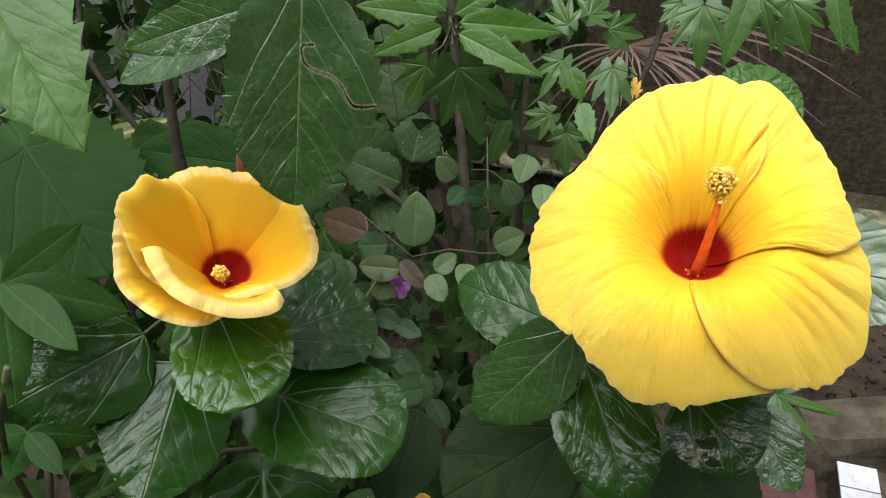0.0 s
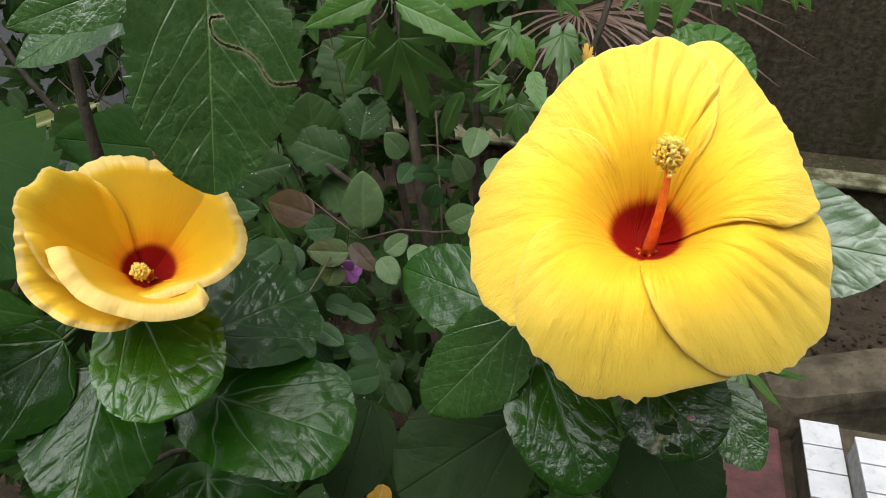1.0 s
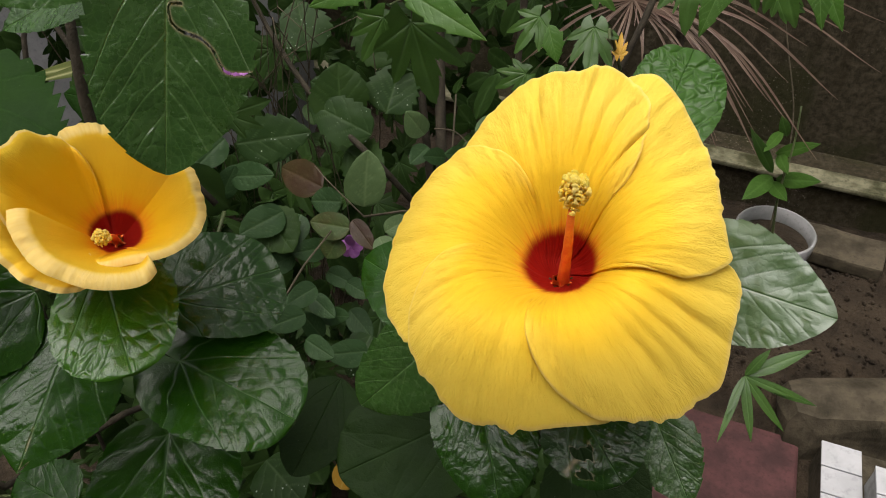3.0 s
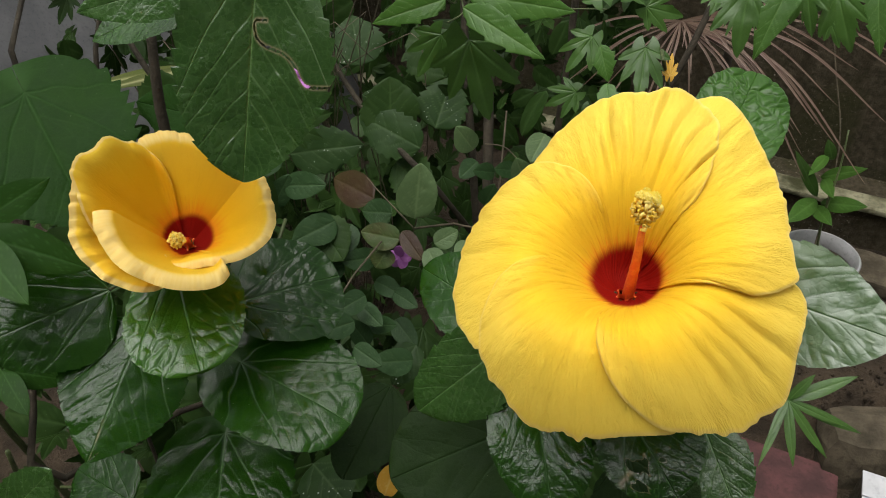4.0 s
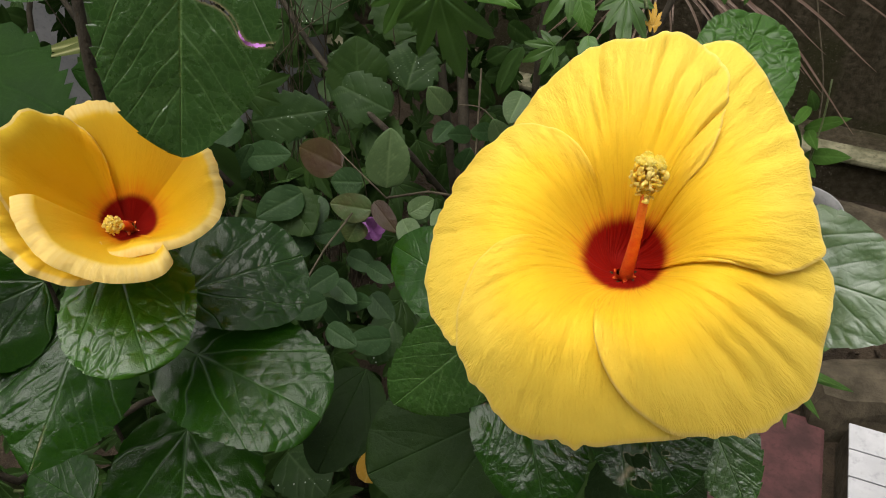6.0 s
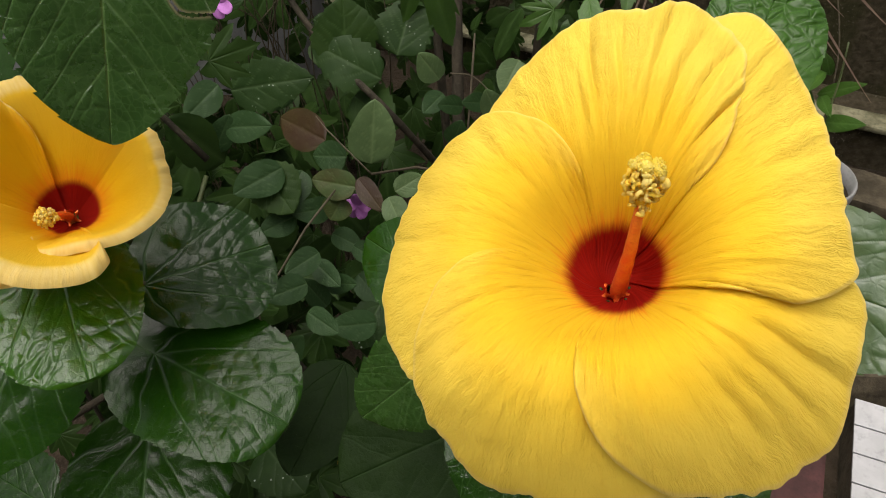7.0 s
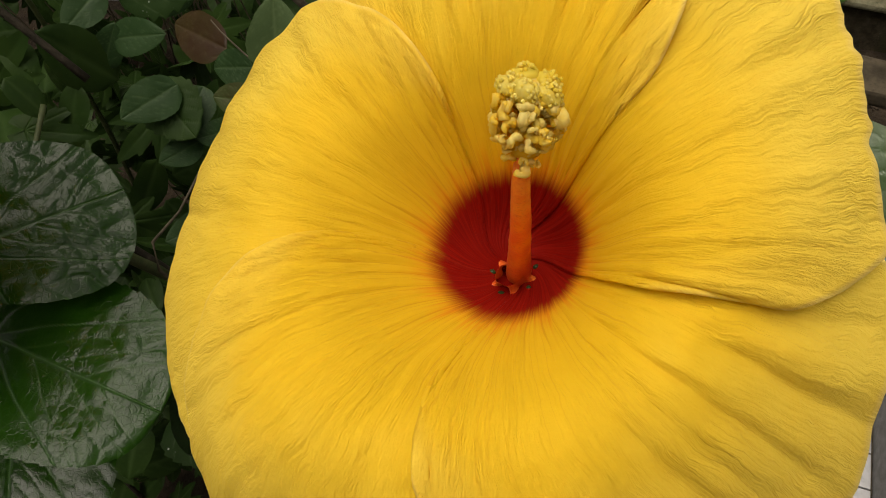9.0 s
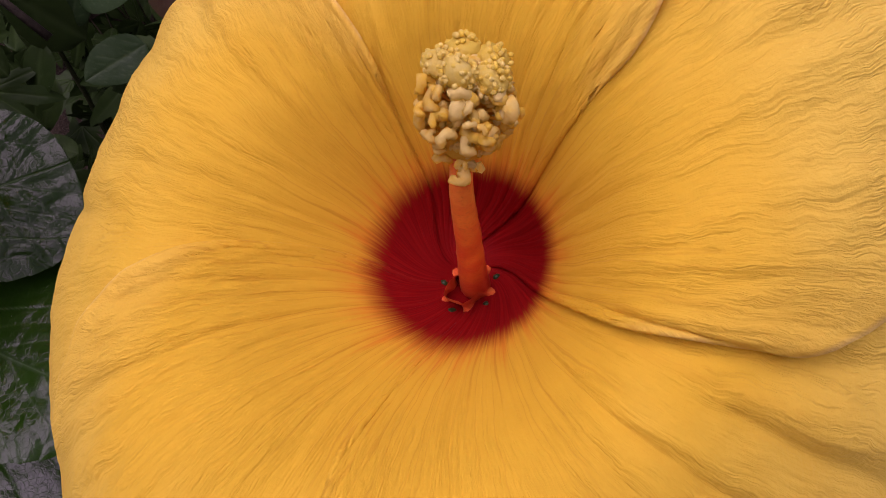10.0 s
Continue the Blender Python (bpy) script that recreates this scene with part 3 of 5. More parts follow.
def open_petal(flower, pose_m, edge, seed, pleat, reach, droop):
    """edge: (x, y) in mm from the overlapping side round the rim to the covered side; pleat: depth of the long folds in
    metres, gathered about reach, a share of the way round the petal; droop: how far the covered
    side hangs back."""
    nu, nv = 241, 121
    rim = spline(np.array(edge) / 1000.0, nu)
    s = np.linspace(0, 1, nu)
    ang = np.unwrap(np.arctan2(rim[:, 1], rim[:, 0]))
    a0, a1 = ang[0], ang[-1]
    base_a = a0 + (a1 - a0) * (0.1 + 0.8 * s)
    base = 0.0014 * np.stack([np.cos(base_a), np.sin(base_a)], 1)
    v = np.linspace(0, 1, nv) ** 0.9
    # small scallops along the free rim
    scallop = 0.0011 * noise2(s * 13, s * 0 + seed, 1.0) + np.clip(0.7 + 2.2 * noise2(s * 6, s * 0 + seed, 5.0), 0.1, 1.7) * (
        0.0014 * noise2(s * 31, s * 0 + seed, 2.0) + 0.0010 * noise2(s * 67, s * 0 + seed, 3.0))
    out = rim / np.linalg.norm(rim, axis=1)[:, None]
    ends = np.clip(np.minimum(s / 0.12, (1 - s) / 0.12), 0, 1)
    lobe = np.clip((np.linalg.norm(rim, axis=1) - 0.050) / 0.012, 0, 1)
    rim = rim + out * (scallop * ends * (0.15 + 0.85 * lobe))[:, None]
    V, S = np.meshgrid(v, s, indexing="ij")
    xy = base[None] * (1 - V[..., None]) + rim[None] * V[..., None]
    x, y = xy[..., 0], xy[..., 1]
    r = np.hypot(x, y)
    # the claws of the petals wind round the column
    turn = 0.75 * np.exp(-(r / 0.0095) ** 2)
    x, y = x * np.cos(turn) - y * np.sin(turn), x * np.sin(turn) + y * np.cos(turn)
    h = open_height(x, y)
    grow = np.clip((r - 0.002) / 0.022, 0, 1)
    grow = grow * grow * (3 - 2 * grow)
    h = h + (0.0016 - 0.0044 * S + 0.0016 * (1 - np.exp(-S / 0.035))) * (0.35 * np.clip((r - 0.002) / 0.004, 0, 1) + 0.65 * grow)
    # the outer third bends back, and the rim rolls at its lip
    h = h - 0.0015 * np.clip((r - 0.042) / 0.034, 0, 1) ** 2
    h = h - 0.0007 * np.clip((V - 0.97) / 0.03, 0, 1) ** 2
    # the covered side hangs back
    low = np.clip((S - 0.42) / 0.36, 0, 1)
    h = h - droop * low * low * (3 - 2 * low) * np.clip((r - 0.02) / 0.03, 0, 1)
    # long folds and fine crinkles that run out from the throat, none where a neighbour lies on top
    bare = np.clip(S / 0.14, 0, 1) * np.clip((0.86 - S) / 0.2, 0, 1)
    soft = noise2(S * 7, V * 1.0, seed + 0.5) * 0.0024
    pick = np.random.default_rng(seed)
    pleats = np.zeros_like(S)
    for k in range(7):
        at = reach + (k - 3) * 0.062 + pick.normal(0, 0.012)
        wiggle = 0.014 * noise2(V * 3.5, V * 0 + k, seed + 4.5) + 0.02 * (V - 0.7) * (k - 3) / 3
        top, wide = pick.uniform(0.66, 0.92), pick.uniform(0.007, 0.014)
        near = np.exp(-np.abs((S - at - wiggle) / wide) ** 1.6) - 0.45 * np.exp(-((S - at - wiggle - 1.7 * wide) / (1.3 * wide)) ** 2)
        pleats -= pleat * pick.uniform(0.35, 1.0) * near * np.exp(-((V - top) / 0.22) ** 2)
    gentle = 0.0011 * noise2(S * 30, V * 2.4, seed + 6.5)
    crinkle = noise2(S * 60, V * 9, seed + 7.5) * 0.0004 + noise2(S * 110, V * 24, seed + 8.5) * 0.0002
    h = h + ((soft + gentle) * np.clip((V - 0.12) / 0.5, 0, 1) + pleats) * bare * grow + crinkle * grow
    # close to the eye the skin is drawn into fine pleats
    tight = np.exp(-((r - 0.021) / 0.010) ** 2)
    h = h + 0.0007 * tight * noise2(S * 40, V * 0.8, seed + 11.5) * bare
    ruffle = np.clip((V - 0.78) / 0.22, 0, 1) ** 2
    h = h + ruffle * (0.0019 * noise2(S * 13, V * 0 + seed, 9.0) + 0.0009 * noise2(S * 34, V * 0 + seed, 10.0)) * bare
    verts = np.stack([x, y, h], -1).reshape(-1, 3)
    me = mesh("petal", verts, grid_faces(nu, nv), M_BIG, uv=np.stack([S, V], -1).reshape(-1, 2), rad=np.hypot(x - 0.0022, y - 0.0026).ravel(), rim=(V * np.clip((r - 0.015) / 0.02, 0, 1)).ravel())
    ob = part("petal", me, flower, pose_m)
    thick(ob)
    return ob


def blob(verts, faces, centre, r, rng, squash=(1, 1, 1)):
    bm = bmesh.new()
    bmesh.ops.create_icosphere(bm, subdivisions=2, radius=r)
    q = Euler(rng.uniform(0, 6.28, 3)).to_matrix()
    k = len(verts)
    for p in bm.verts:
        c = p.co * (1 + 0.25 * noise.noise(p.co * (2.2 / r) + Vector(centre) * 900))
        c = q @ Vector((c.x * squash[0], c.y * squash[1], c.z * squash[2]))
        verts.append(Vector(centre) + c)
    faces.extend([tuple(k + p.index for p in f.verts) for f in bm.faces])
    bm.free()


def horseshoe(r, thick_r, seed):
    """One anther: a plump bent sac, open on one side."""
    rng = np.random.default_rng(seed)
    rings, sides, verts, faces = 9, 7, [], []
    span_a = rng.uniform(3.4, 4.8)
    for i in range(rings):
        k = i / (rings - 1)
        a = (k - 0.5) * span_a
        c = np.array((r * math.cos(a), r * math.sin(a), 0.25 * r * math.sin(2 * a + rng.uniform(0, 1))))
        o = np.array((math.cos(a), math.sin(a), 0.0))
        w = thick_r * (0.35 + 0.65 * math.sin(math.pi * (0.08 + 0.84 * k)) ** 0.6) * rng.uniform(0.7, 1.3)
        for q in range(sides):
            b = 2 * math.pi * q / sides
            verts.append(c + w * rng.uniform(0.75, 1.25) * (math.cos(b) * o + math.sin(b) * np.array((0, 0, 1.0))))
    for i in range(rings - 1):
        faces += [(i * sides + q, i * sides + (q + 1) % sides, (i + 1) * sides + (q + 1) % sides, (i + 1) * sides + q) for q in range(sides)]
    faces += [tuple(range(sides))[::-1], tuple((rings - 1) * sides + q for q in range(sides))]
    return mesh("anther", verts, faces, M_ANTHER)


def column(flower, pose_m, path, r0, r1, count, head, seed, grain, pad, floor, pits):
    """Staminal column with its anthers and the stigma pads at the end; path in metres up to the middle of the head,
    head: half length and half width of the anther brush; grain: size of an anther; pad: size of a stigma;
    floor: height of the throat over (x, y); pits: how many dark beads stand in for gaps between the claws."""
    rng = np.random.default_rng(seed)
    part("staminal_column", tube("staminal_column", path, r0, r1, M_COLUMN, 26, 16, 0.04, seed), flower, pose_m, "orange red column")
    foot, ff, ns = [], [], 60
    c = spline(path, 80)
    mid = c[min(range(len(c)), key=lambda i: abs(c[i][2] - floor(0.0035, 0.0)))]
    for i, (k, r) in enumerate(((0.0002, 2.1), (0.0006, 1.9), (0.0012, 1.6), (0.0022, 1.35), (0.0040, 1.12), (0.0075, 0.99))):
        for q in range(ns):
            w = 2 * math.pi * q / ns
            rr = r0 * (0.93 + (r - 0.93) * (0.5 + 0.5 * math.cos(5 * w + 0.6)) ** 2.2)
            px, py = mid[0] + rr * math.cos(w), mid[1] + rr * math.sin(w)
            foot.append((px, py, floor(px, py) + k))
        if i:
            ff += [((i - 1) * ns + q, (i - 1) * ns + (q + 1) % ns, i * ns + (q + 1) % ns, i * ns + q) for q in range(ns)]
    part("column_foot", mesh("column_foot", foot, ff, M_COLUMN), flower, pose_m, "ridged red foot of the column")
    # solid dark beads added where dark gaps open between the claws
    for i in range(pits):
        w = (2 * math.pi * (i + 0.5) - 0.6) / 5
        px, py = mid[0] + 1.6 * r0 * math.cos(w), mid[1] + 1.6 * r0 * math.sin(w)
        gv, gf = [], []
        blob(gv, gf, (px, py, floor(px, py) + 0.0002), 0.0010, rng, (1.2, 0.8, 0.8))
        part("gap_bead", mesh("gap_bead", gv, gf, M_PIT), flower, pose_m, "dark green bead standing in for a gap between petal claws")
    axis = c[-1] - c[-14]
    axis /= np.linalg.norm(axis)
    side = np.cross(axis, (0.3, 0.9, 0.1))
    side /= np.linalg.norm(side)
    up = np.cross(axis, side)
    shapes = [horseshoe(grain * 0.72, grain * 0.55, seed * 10 + i) for i in range(7)]
    stalks, sfaces = [], []
    for i in range(count):
        if i < 0.035 * count:
            k, w = -1.0 - rng.uniform(0.1, 0.55), rng.uniform(0, 2 * math.pi)
            wide = head[1] * rng.uniform(0.25, 0.6)
        else:
            k, w = 2 * ((i + 0.5) / count) ** 0.85 - 1.0, 2.39996 * i + rng.normal(0, 0.25)
            wide = head[1] * math.sqrt(max(0.06, 1 - 0.92 * k * k)) * rng.uniform(0.66, 1.10)
        ray = math.cos(w) * side + math.sin(w) * up
        end = c[-1] + axis * head[0] * k + ray * wide
        root = c[-1] + axis * (head[0] * k * 0.55 - 0.3 * head[0])
        z = Vector(end - c[-1] - axis * head[0] * 0.2).normalized()
        turn = z.to_track_quat("Z", "Y").to_matrix() @ Euler((rng.normal(0, 0.7), rng.normal(0, 0.7), rng.uniform(0, 6.3))).to_matrix()
        m = Matrix.Translation(end) @ turn.to_4x4() @ Matrix.Scale(rng.uniform(0.6, 1.35), 4)
        part("anther", shapes[i % len(shapes)], flower, pose_m @ m)
        q0 = len(stalks)
        for p, rr in ((root, 0.00034), ((root + end) / 2 + ray * 0.0004, 0.00026), (end, 0.0002)):
            stalks += [p + rr * (math.cos(a) * up + math.sin(a) * axis) for a in (0, 1.57, 3.14, 4.71)]
        for j in (0, 4):
            sfaces += [(q0 + j + q, q0 + j + (q + 1) % 4, q0 + j + 4 + (q + 1) % 4, q0 + j + 4 + q) for q in range(4)]
    fil = part("filament_brush", mesh("filament_brush", stalks, sfaces, M_FILAMENT), flower, pose_m, "fine orange filaments")
    fil["kind"] = "stuff"
    # added filler: bright orange blobs that cover dark gaps between the anthers
    cv, cf = [], []
    for i in range(5):
        blob(cv, cf, c[-1] + axis * head[0] * (0.30 * i - 0.75), head[1] * (0.62 - 0.05 * i), rng)
    part("brush_core", mesh("brush_core", cv, cf, M_FILAMENT), flower, pose_m, "bright orange filler added among the anthers")
    for i in range(5):
        w = 2 * math.pi * i / 5 + 0.4
        ray = math.cos(w) * side + math.sin(w) * up
        tip = c[-1] + axis * head[0] * (0.98 + 0.10 * math.sin(2.1 * i)) + ray * head[1] * 0.60
        sv, sf = [], []
        blob(sv, sf, tip, pad, rng, (1.0, 1.0, 0.72))
        for _ in range(70):
            d = Vector(rng.normal(0, 1, 3)).normalized()
            blob(sv, sf, Vector(tip) + d * pad * 0.92, pad * 0.15, rng)
        stig = part("stigma", mesh("stigma", sv, sf, M_STIGMA), flower, pose_m, "fuzzy pale greenish yellow pad")
        part("style_branch", tube("style_branch", [c[-1], c[-1] + axis * head[0] * 0.5 + ray * head[1] * 0.25, tip], 0.0004, 0.00035, M_FILAMENT, 6, 6, 0.0, i), stig, pose_m)


def calyx(flower, pose_m, r, depth):
    for i in range(5):
        w = 2 * math.pi * i / 5
        me = blade("sepal", depth * 1.7, r * 1.5, M_CALYX, 9, 11, 0.35, 0.9, bend=-0.25, bulge=0, sunk=0)
        m = pose_m @ Matrix.Rotation(w, 4, "Z") @ pose(0, 0, -depth * 0.75, 32, 0, 0)
        part("sepal", me, flower, m)


def open_flower():
    o = (0.126, 0.282, 1.046)
    m = frame_of(o, (-0.2095, -0.4576, 0.8641))
    ob = thing("hibiscus_flower", o, "wide open yellow hibiscus flower with dark red eye", "flower", "hibiscus flowers")
    open_petal(ob, m, [(13.9, 16.6), (25.7, 24.4), (31.8, 31.1), (36.5, 43.3), (39.8, 60.0), (38.5, 67.5), (35.0, 74.0), (29.2, 80.0), (22.4, 83.8), (15.0, 82.2), (7.8, 82.6), (-1.2, 86.0), (-14.7, 83.8), (-30.4, 74.2), (-44.0, 58.0), (-38.0, 37.0), (-25.5, 19.6), (-15.4, 11.4)], 1, 0.0027, 0.40, 0.0025)
    open_petal(ob, m, [(17.7, -1.4), (27.5, -7.2), (36.9, -8.8), (44.9, -9.8), (52.4, -10.5), (60.6, -6.9), (69.4, 0.4), (68.2, 8.3), (66.8, 25.6), (64.8, 37.8), (61.1, 51.2), (56.1, 61.8), (49.4, 73.4), (41.7, 81.0), (31.0, 79.0), (19.6, 62.2), (7.9, 37.4), (1.2, 17.7)], 2, 0.0007, 0.3, 0.0025)
    open_petal(ob, m, [(2.9, -11.7), (-3.2, -16.9), (-4.9, -29.0), (-4.0, -38.6), (-0.9, -47.6), (3.6, -54.4), (9.0, -58.9), (18.6, -63.6), (28.3, -64.2), (37.4, -61.9), (48.8, -58.6), (54.4, -54.2), (64.0, -46.8), (67.7, -36.4), (69.8, -24.5), (73.5, -11.2), (73.4, -3.8), (66.5, 0.9), (41.2, -0.6), (19.7, 6.6)], 3, 0.0026, 0.62, 0.0025)
    open_petal(ob, m, [(-11.0, 2.2), (-21.5, 2.4), (-30.7, 1.4), (-39.0, -2.6), (-46.7, -9.8), (-50.9, -18.9), (-54.0, -29.2), (-54.3, -37.7), (-51.9, -45.2), (-45.5, -53.8), (-40.1, -60.2), (-30.0, -66.8), (-12.2, -69.4), (3.9, -67.4), (16.8, -65.8), (24.5, -60.8), (20.0, -42.8), (9.1, -21.6)], 4, 0.0008, 0.5, 0.0032)
    open_petal(ob, m, [(-5.2, 9.5), (-6.3, 15.5), (-6.8, 20.8), (-7.6, 26.1), (-9.3, 31.8), (-13.9, 38.9), (-20.9, 45.9), (-32.2, 52.0), (-44.0, 55.4), (-52.2, 49.0), (-59.2, 45.0), (-66.8, 38.8), (-71.6, 28.0), (-74.2, 14.6), (-73.6, 0.6), (-73.4, -10.8), (-67.8, -24.8), (-57.8, -36.3), (-46.2, -40.5), (-26.5, -35.5), (-10.8, -7.7)], 5, 0.0009, 0.32, 0.0018)
    column(ob, m, [(0.0006, -0.0035, -0.004), (0.0040, -0.0002, 0.015), (0.0075, 0.0040, 0.034), (0.0102, 0.0090, 0.050), (0.0122, 0.0165, 0.0565)], 0.0030, 0.0012, 170, (0.0050, 0.0055), 3, 0.00108, 0.0021, lambda px, py: float(open_height(px, py)), 5)
    calyx(ob, m, 0.010, 0.022)


def cup_petal(flower, pose_m, edge, seed, lateral=0.92, axial=1.05, roll=0.004, band=1.0, tuck=1.15):
    """edge: (x, y, h) in mm round the rim of a cupped petal."""
    nu, nv = 181, 89
    rim = spline(np.array(edge) / 1000.0, nu)
    s = np.linspace(0, 1, nu)
    way = rim[:, :2] / np.linalg.norm(rim[:, :2], axis=1)[:, None]
    rim[:, :2] -= way * (tuck * roll * np.clip(np.minimum(s, 1 - s) / 0.18, 0, 1))[:, None]
    ang = np.unwrap(np.arctan2(rim[:, 1], rim[:, 0]))
    base_a = ang[0] + (ang[-1] - ang[0]) * (0.1 + 0.8 * s)
    base = np.stack([0.0035 * np.cos(base_a), 0.0035 * np.sin(base_a), 0 * s], 1)
    v = np.linspace(0, 1, nv)
    V, S = np.meshgrid(v, s, indexing="ij")
    d = rim - base
    x = base[None, :, 0] + d[None, :, 0] * V ** lateral
    y = base[None, :, 1] + d[None, :, 1] * V ** lateral
    h = base[None, :, 2] + d[None, :, 2] * V ** axial
    free = np.clip(np.minimum(S, 1 - S) / 0.18, 0, 1)
    out = rim[:, :2] / np.linalg.norm(rim[:, :2], axis=1)[:, None]
    k = np.clip((V - 0.90) / 0.10, 0, 1) * free
    curl = roll * (k ** 1.5)
    x, y = x + curl * out[None, :, 0], y + curl * out[None, :, 1]
    h = h - roll * 0.9 * k ** 3
    crimp = (noise2(S * 15, V * 0 + seed, 2.0) * 0.0028 + noise2(S * 40, V * 3 + seed, 4.0) * 0.0015 + noise2(S * 95, V * 5 + seed, 6.0) * 0.0005) * np.clip((V - 0.8) / 0.2, 0, 1) * free
    folds = (noise2(S * 9, V * 1.2, seed + 1.0) * 0.0018 + noise2(S * 26, V * 1.5, seed + 2.0) * 0.0007) * V
    h = h + crimp + folds
    folds = folds + 0.8 * crimp
    x, y = x + out[None, :, 0] * folds * 0.6, y + out[None, :, 1] * folds * 0.6
    r = np.sqrt(x ** 2 + y ** 2 + (0.55 * h) ** 2) * 0.82
    verts = np.stack([x, y, h], -1).reshape(-1, 3)
    me = mesh("petal", verts, grid_faces(nu, nv), M_SMALL, uv=np.stack([S, V], -1).reshape(-1, 2), rad=r.ravel(), rim=(1 - (1 - V) * band - 0.025 * (1 - free)).ravel())
    ob = part("petal", me, flower, pose_m)
    thick(ob)


def cupped_flower():
    o = (-0.1376, 0.3649, 0.9764)
    m = frame_of(o, (0.4066, -0.3273, 0.8529))
    ob = thing("hibiscus_flower", o, "half closed golden hibiscus flower with curled pale rims", "flower", "hibiscus flowers")
    cup_petal(ob, m, [(-13.5, 17.1, 17.5), (-19.4, 26.1, 26.5), (-27.8, 32.8, 33.5), (-41.3, 37.0, 41.0), (-55.3, 30.1, 54.3), (-63.4, 8.8, 63.6), (-65.1, -3.2, 62.2), (-57.1, -15.3, 55.3), (-44.7, -27.1, 42.8), (-21.3, -31.8, 32.7), (-0.7, -22.8, 22.5)], 11, roll=0.0022, band=2.6, tuck=0.6)
    cup_petal(ob, m, [(12.8, 15.3, 18.3), (19.7, 20.7, 31.7), (24.0, 27.3, 43.8), (24.6, 32.8, 53.0), (11.4, 40.5, 59.4), (-5.0, 44.5, 56.9), (-22.8, 48.9, 48.3), (-35.7, 47.0, 41.1), (-43.9, 43.0, 35.3), (-38.2, 33.6, 24.5), (-23.5, 20.8, 10.9)], 12, roll=0.0050, band=0.75, tuck=0.3)
    cup_petal(ob, m, [(-8.5, -24.4, 31.1), (-4.3, -33.2, 39.2), (3.8, -37.2, 48.8), (18.2, -34.0, 57.2), (33.8, -26.8, 59.9), (45.2, -12.5, 59.4), (48.3, 5.1, 58.4), (42.4, 20.6, 59.6), (34.3, 33.1, 58.3), (19.8, 40.1, 48.6), (7.4, 33.4, 30.6), (2.5, 20.3, 12.2)], 13, roll=0.0050, band=1.0)
    cup_petal(ob, m, [(-12.0, -8.0, 11.0), (-33.0, -14.0, 30.0), (-49.0, -18.5, 48.0), (-50.0, -22.0, 63.5), (-41.9, -35.9, 68.2), (-29.6, -49.5, 70.1), (-11.2, -57.5, 73.3), (7.1, -58.4, 73.3), (24.8, -51.2, 70.7), (31.1, -38.3, 64.4), (23.5, -27.3, 50.7), (11.6, -12.6, 25.9)], 14, roll=0.0060, band=0.62)
    cup_petal(ob, m, [(-39.4, 15.5, 32.9), (-65.5, 1.5, 52.9), (-65.1, -15.4, 43.5), (-58.5, -32.5, 35.7), (-46.7, -43.7, 36.4), (-32.1, -51.6, 39.7), (-13.6, -54.8, 44.4), (1.8, -45.6, 42.3), (7.2, -28.9, 33.1)], 15, roll=0.0040, band=1.5)
    column(ob, m, [(0, 0, -0.002), (-0.0010, -0.0040, 0.0132), (-0.0031, -0.0103, 0.0265), (-0.0046, -0.0140, 0.0335)], 0.0026, 0.0014, 100, (0.0048, 0.0043), 4, 0.00095, 0.0009, lambda px, py: 0.9 * math.hypot(px, py) - 0.0022, 0)
    calyx(ob, m, 0.010, 0.020)


open_flower()
cupped_flower()


def soil_clods():
    rng = np.random.default_rng(31)
    verts, faces = [], []
    for _ in range(1500):
        x, y = rng.uniform(0.47, 1.35), rng.uniform(1.12, 1.78)
        if math.hypot(x - 0.735, y - 1.445) < 0.10 or y > 1.80 - 0.34 * (x - 0.69):
            continue
        r = 0.0014 + 0.0055 * rng.random() ** 2
        blob(verts, faces, (x, y, -0.070 + 0.4 * r + 0.02 * noise.noise((x * 5, y * 5, 3.0))), r, rng, (1.2, 1.0, 0.75))
    tagged(new("soil_clods", mesh("soil_clods", verts, faces, M_SOIL)), "loose dark clods of soil around the pot", "soil", kind="stuff")


soil_clods()
paving = slab("paving_piece", -0.11, 0.11, -0.06, 0.06, -0.012, 0.028, M_KERB, 0.008, 3, 0.008, 7)
piece = new("paving_piece", paving)
piece.matrix_basis = pose(0.985, 1.60, -0.055, 2, -3, -24)
tagged(piece, "broken grey concrete slab lying beside the pot", "slab")

# ---- hibiscus bush ----
bush = thing("hibiscus_bush", (-0.02, 0.62, GZ + 0.06), "hibiscus bush with large dark glossy green leaves", "bush")


def stem(owner, points, r0, r1, material=M_BARK, name="branch", label="", seed=0):
    k = 0.72 if material == M_BARK else 0.85
    return part(name, tube(name, points, r0 * k, r1 * k, material, max(8, 4 * len(points)), 9, 0.12, seed), owner, None, label)


WOOD = [spline(p, 40) for p in (
    [(-0.02, 0.62, GZ + 0.04), (-0.06, 0.58, 0.30), (-0.13, 0.50, 0.70), (-0.17, 0.44, 0.93), (-0.184, 0.465, 1.07), (-0.185, 0.52, 1.20)],
    [(-0.06, 0.58, 0.30), (0.02, 0.48, 0.62), (0.09, 0.38, 0.88), (0.15, 0.36, 0.95), (0.19, 0.34, 1.02)],
    [(-0.13, 0.50, 0.70), (-0.09, 0.42, 1.10), (-0.04, 0.37, 1.20)],
    [(-0.10, 0.54, 0.52), (-0.22, 0.46, 0.68), (-0.30, 0.32, 0.735), (-0.33, 0.5, 1.0)])]


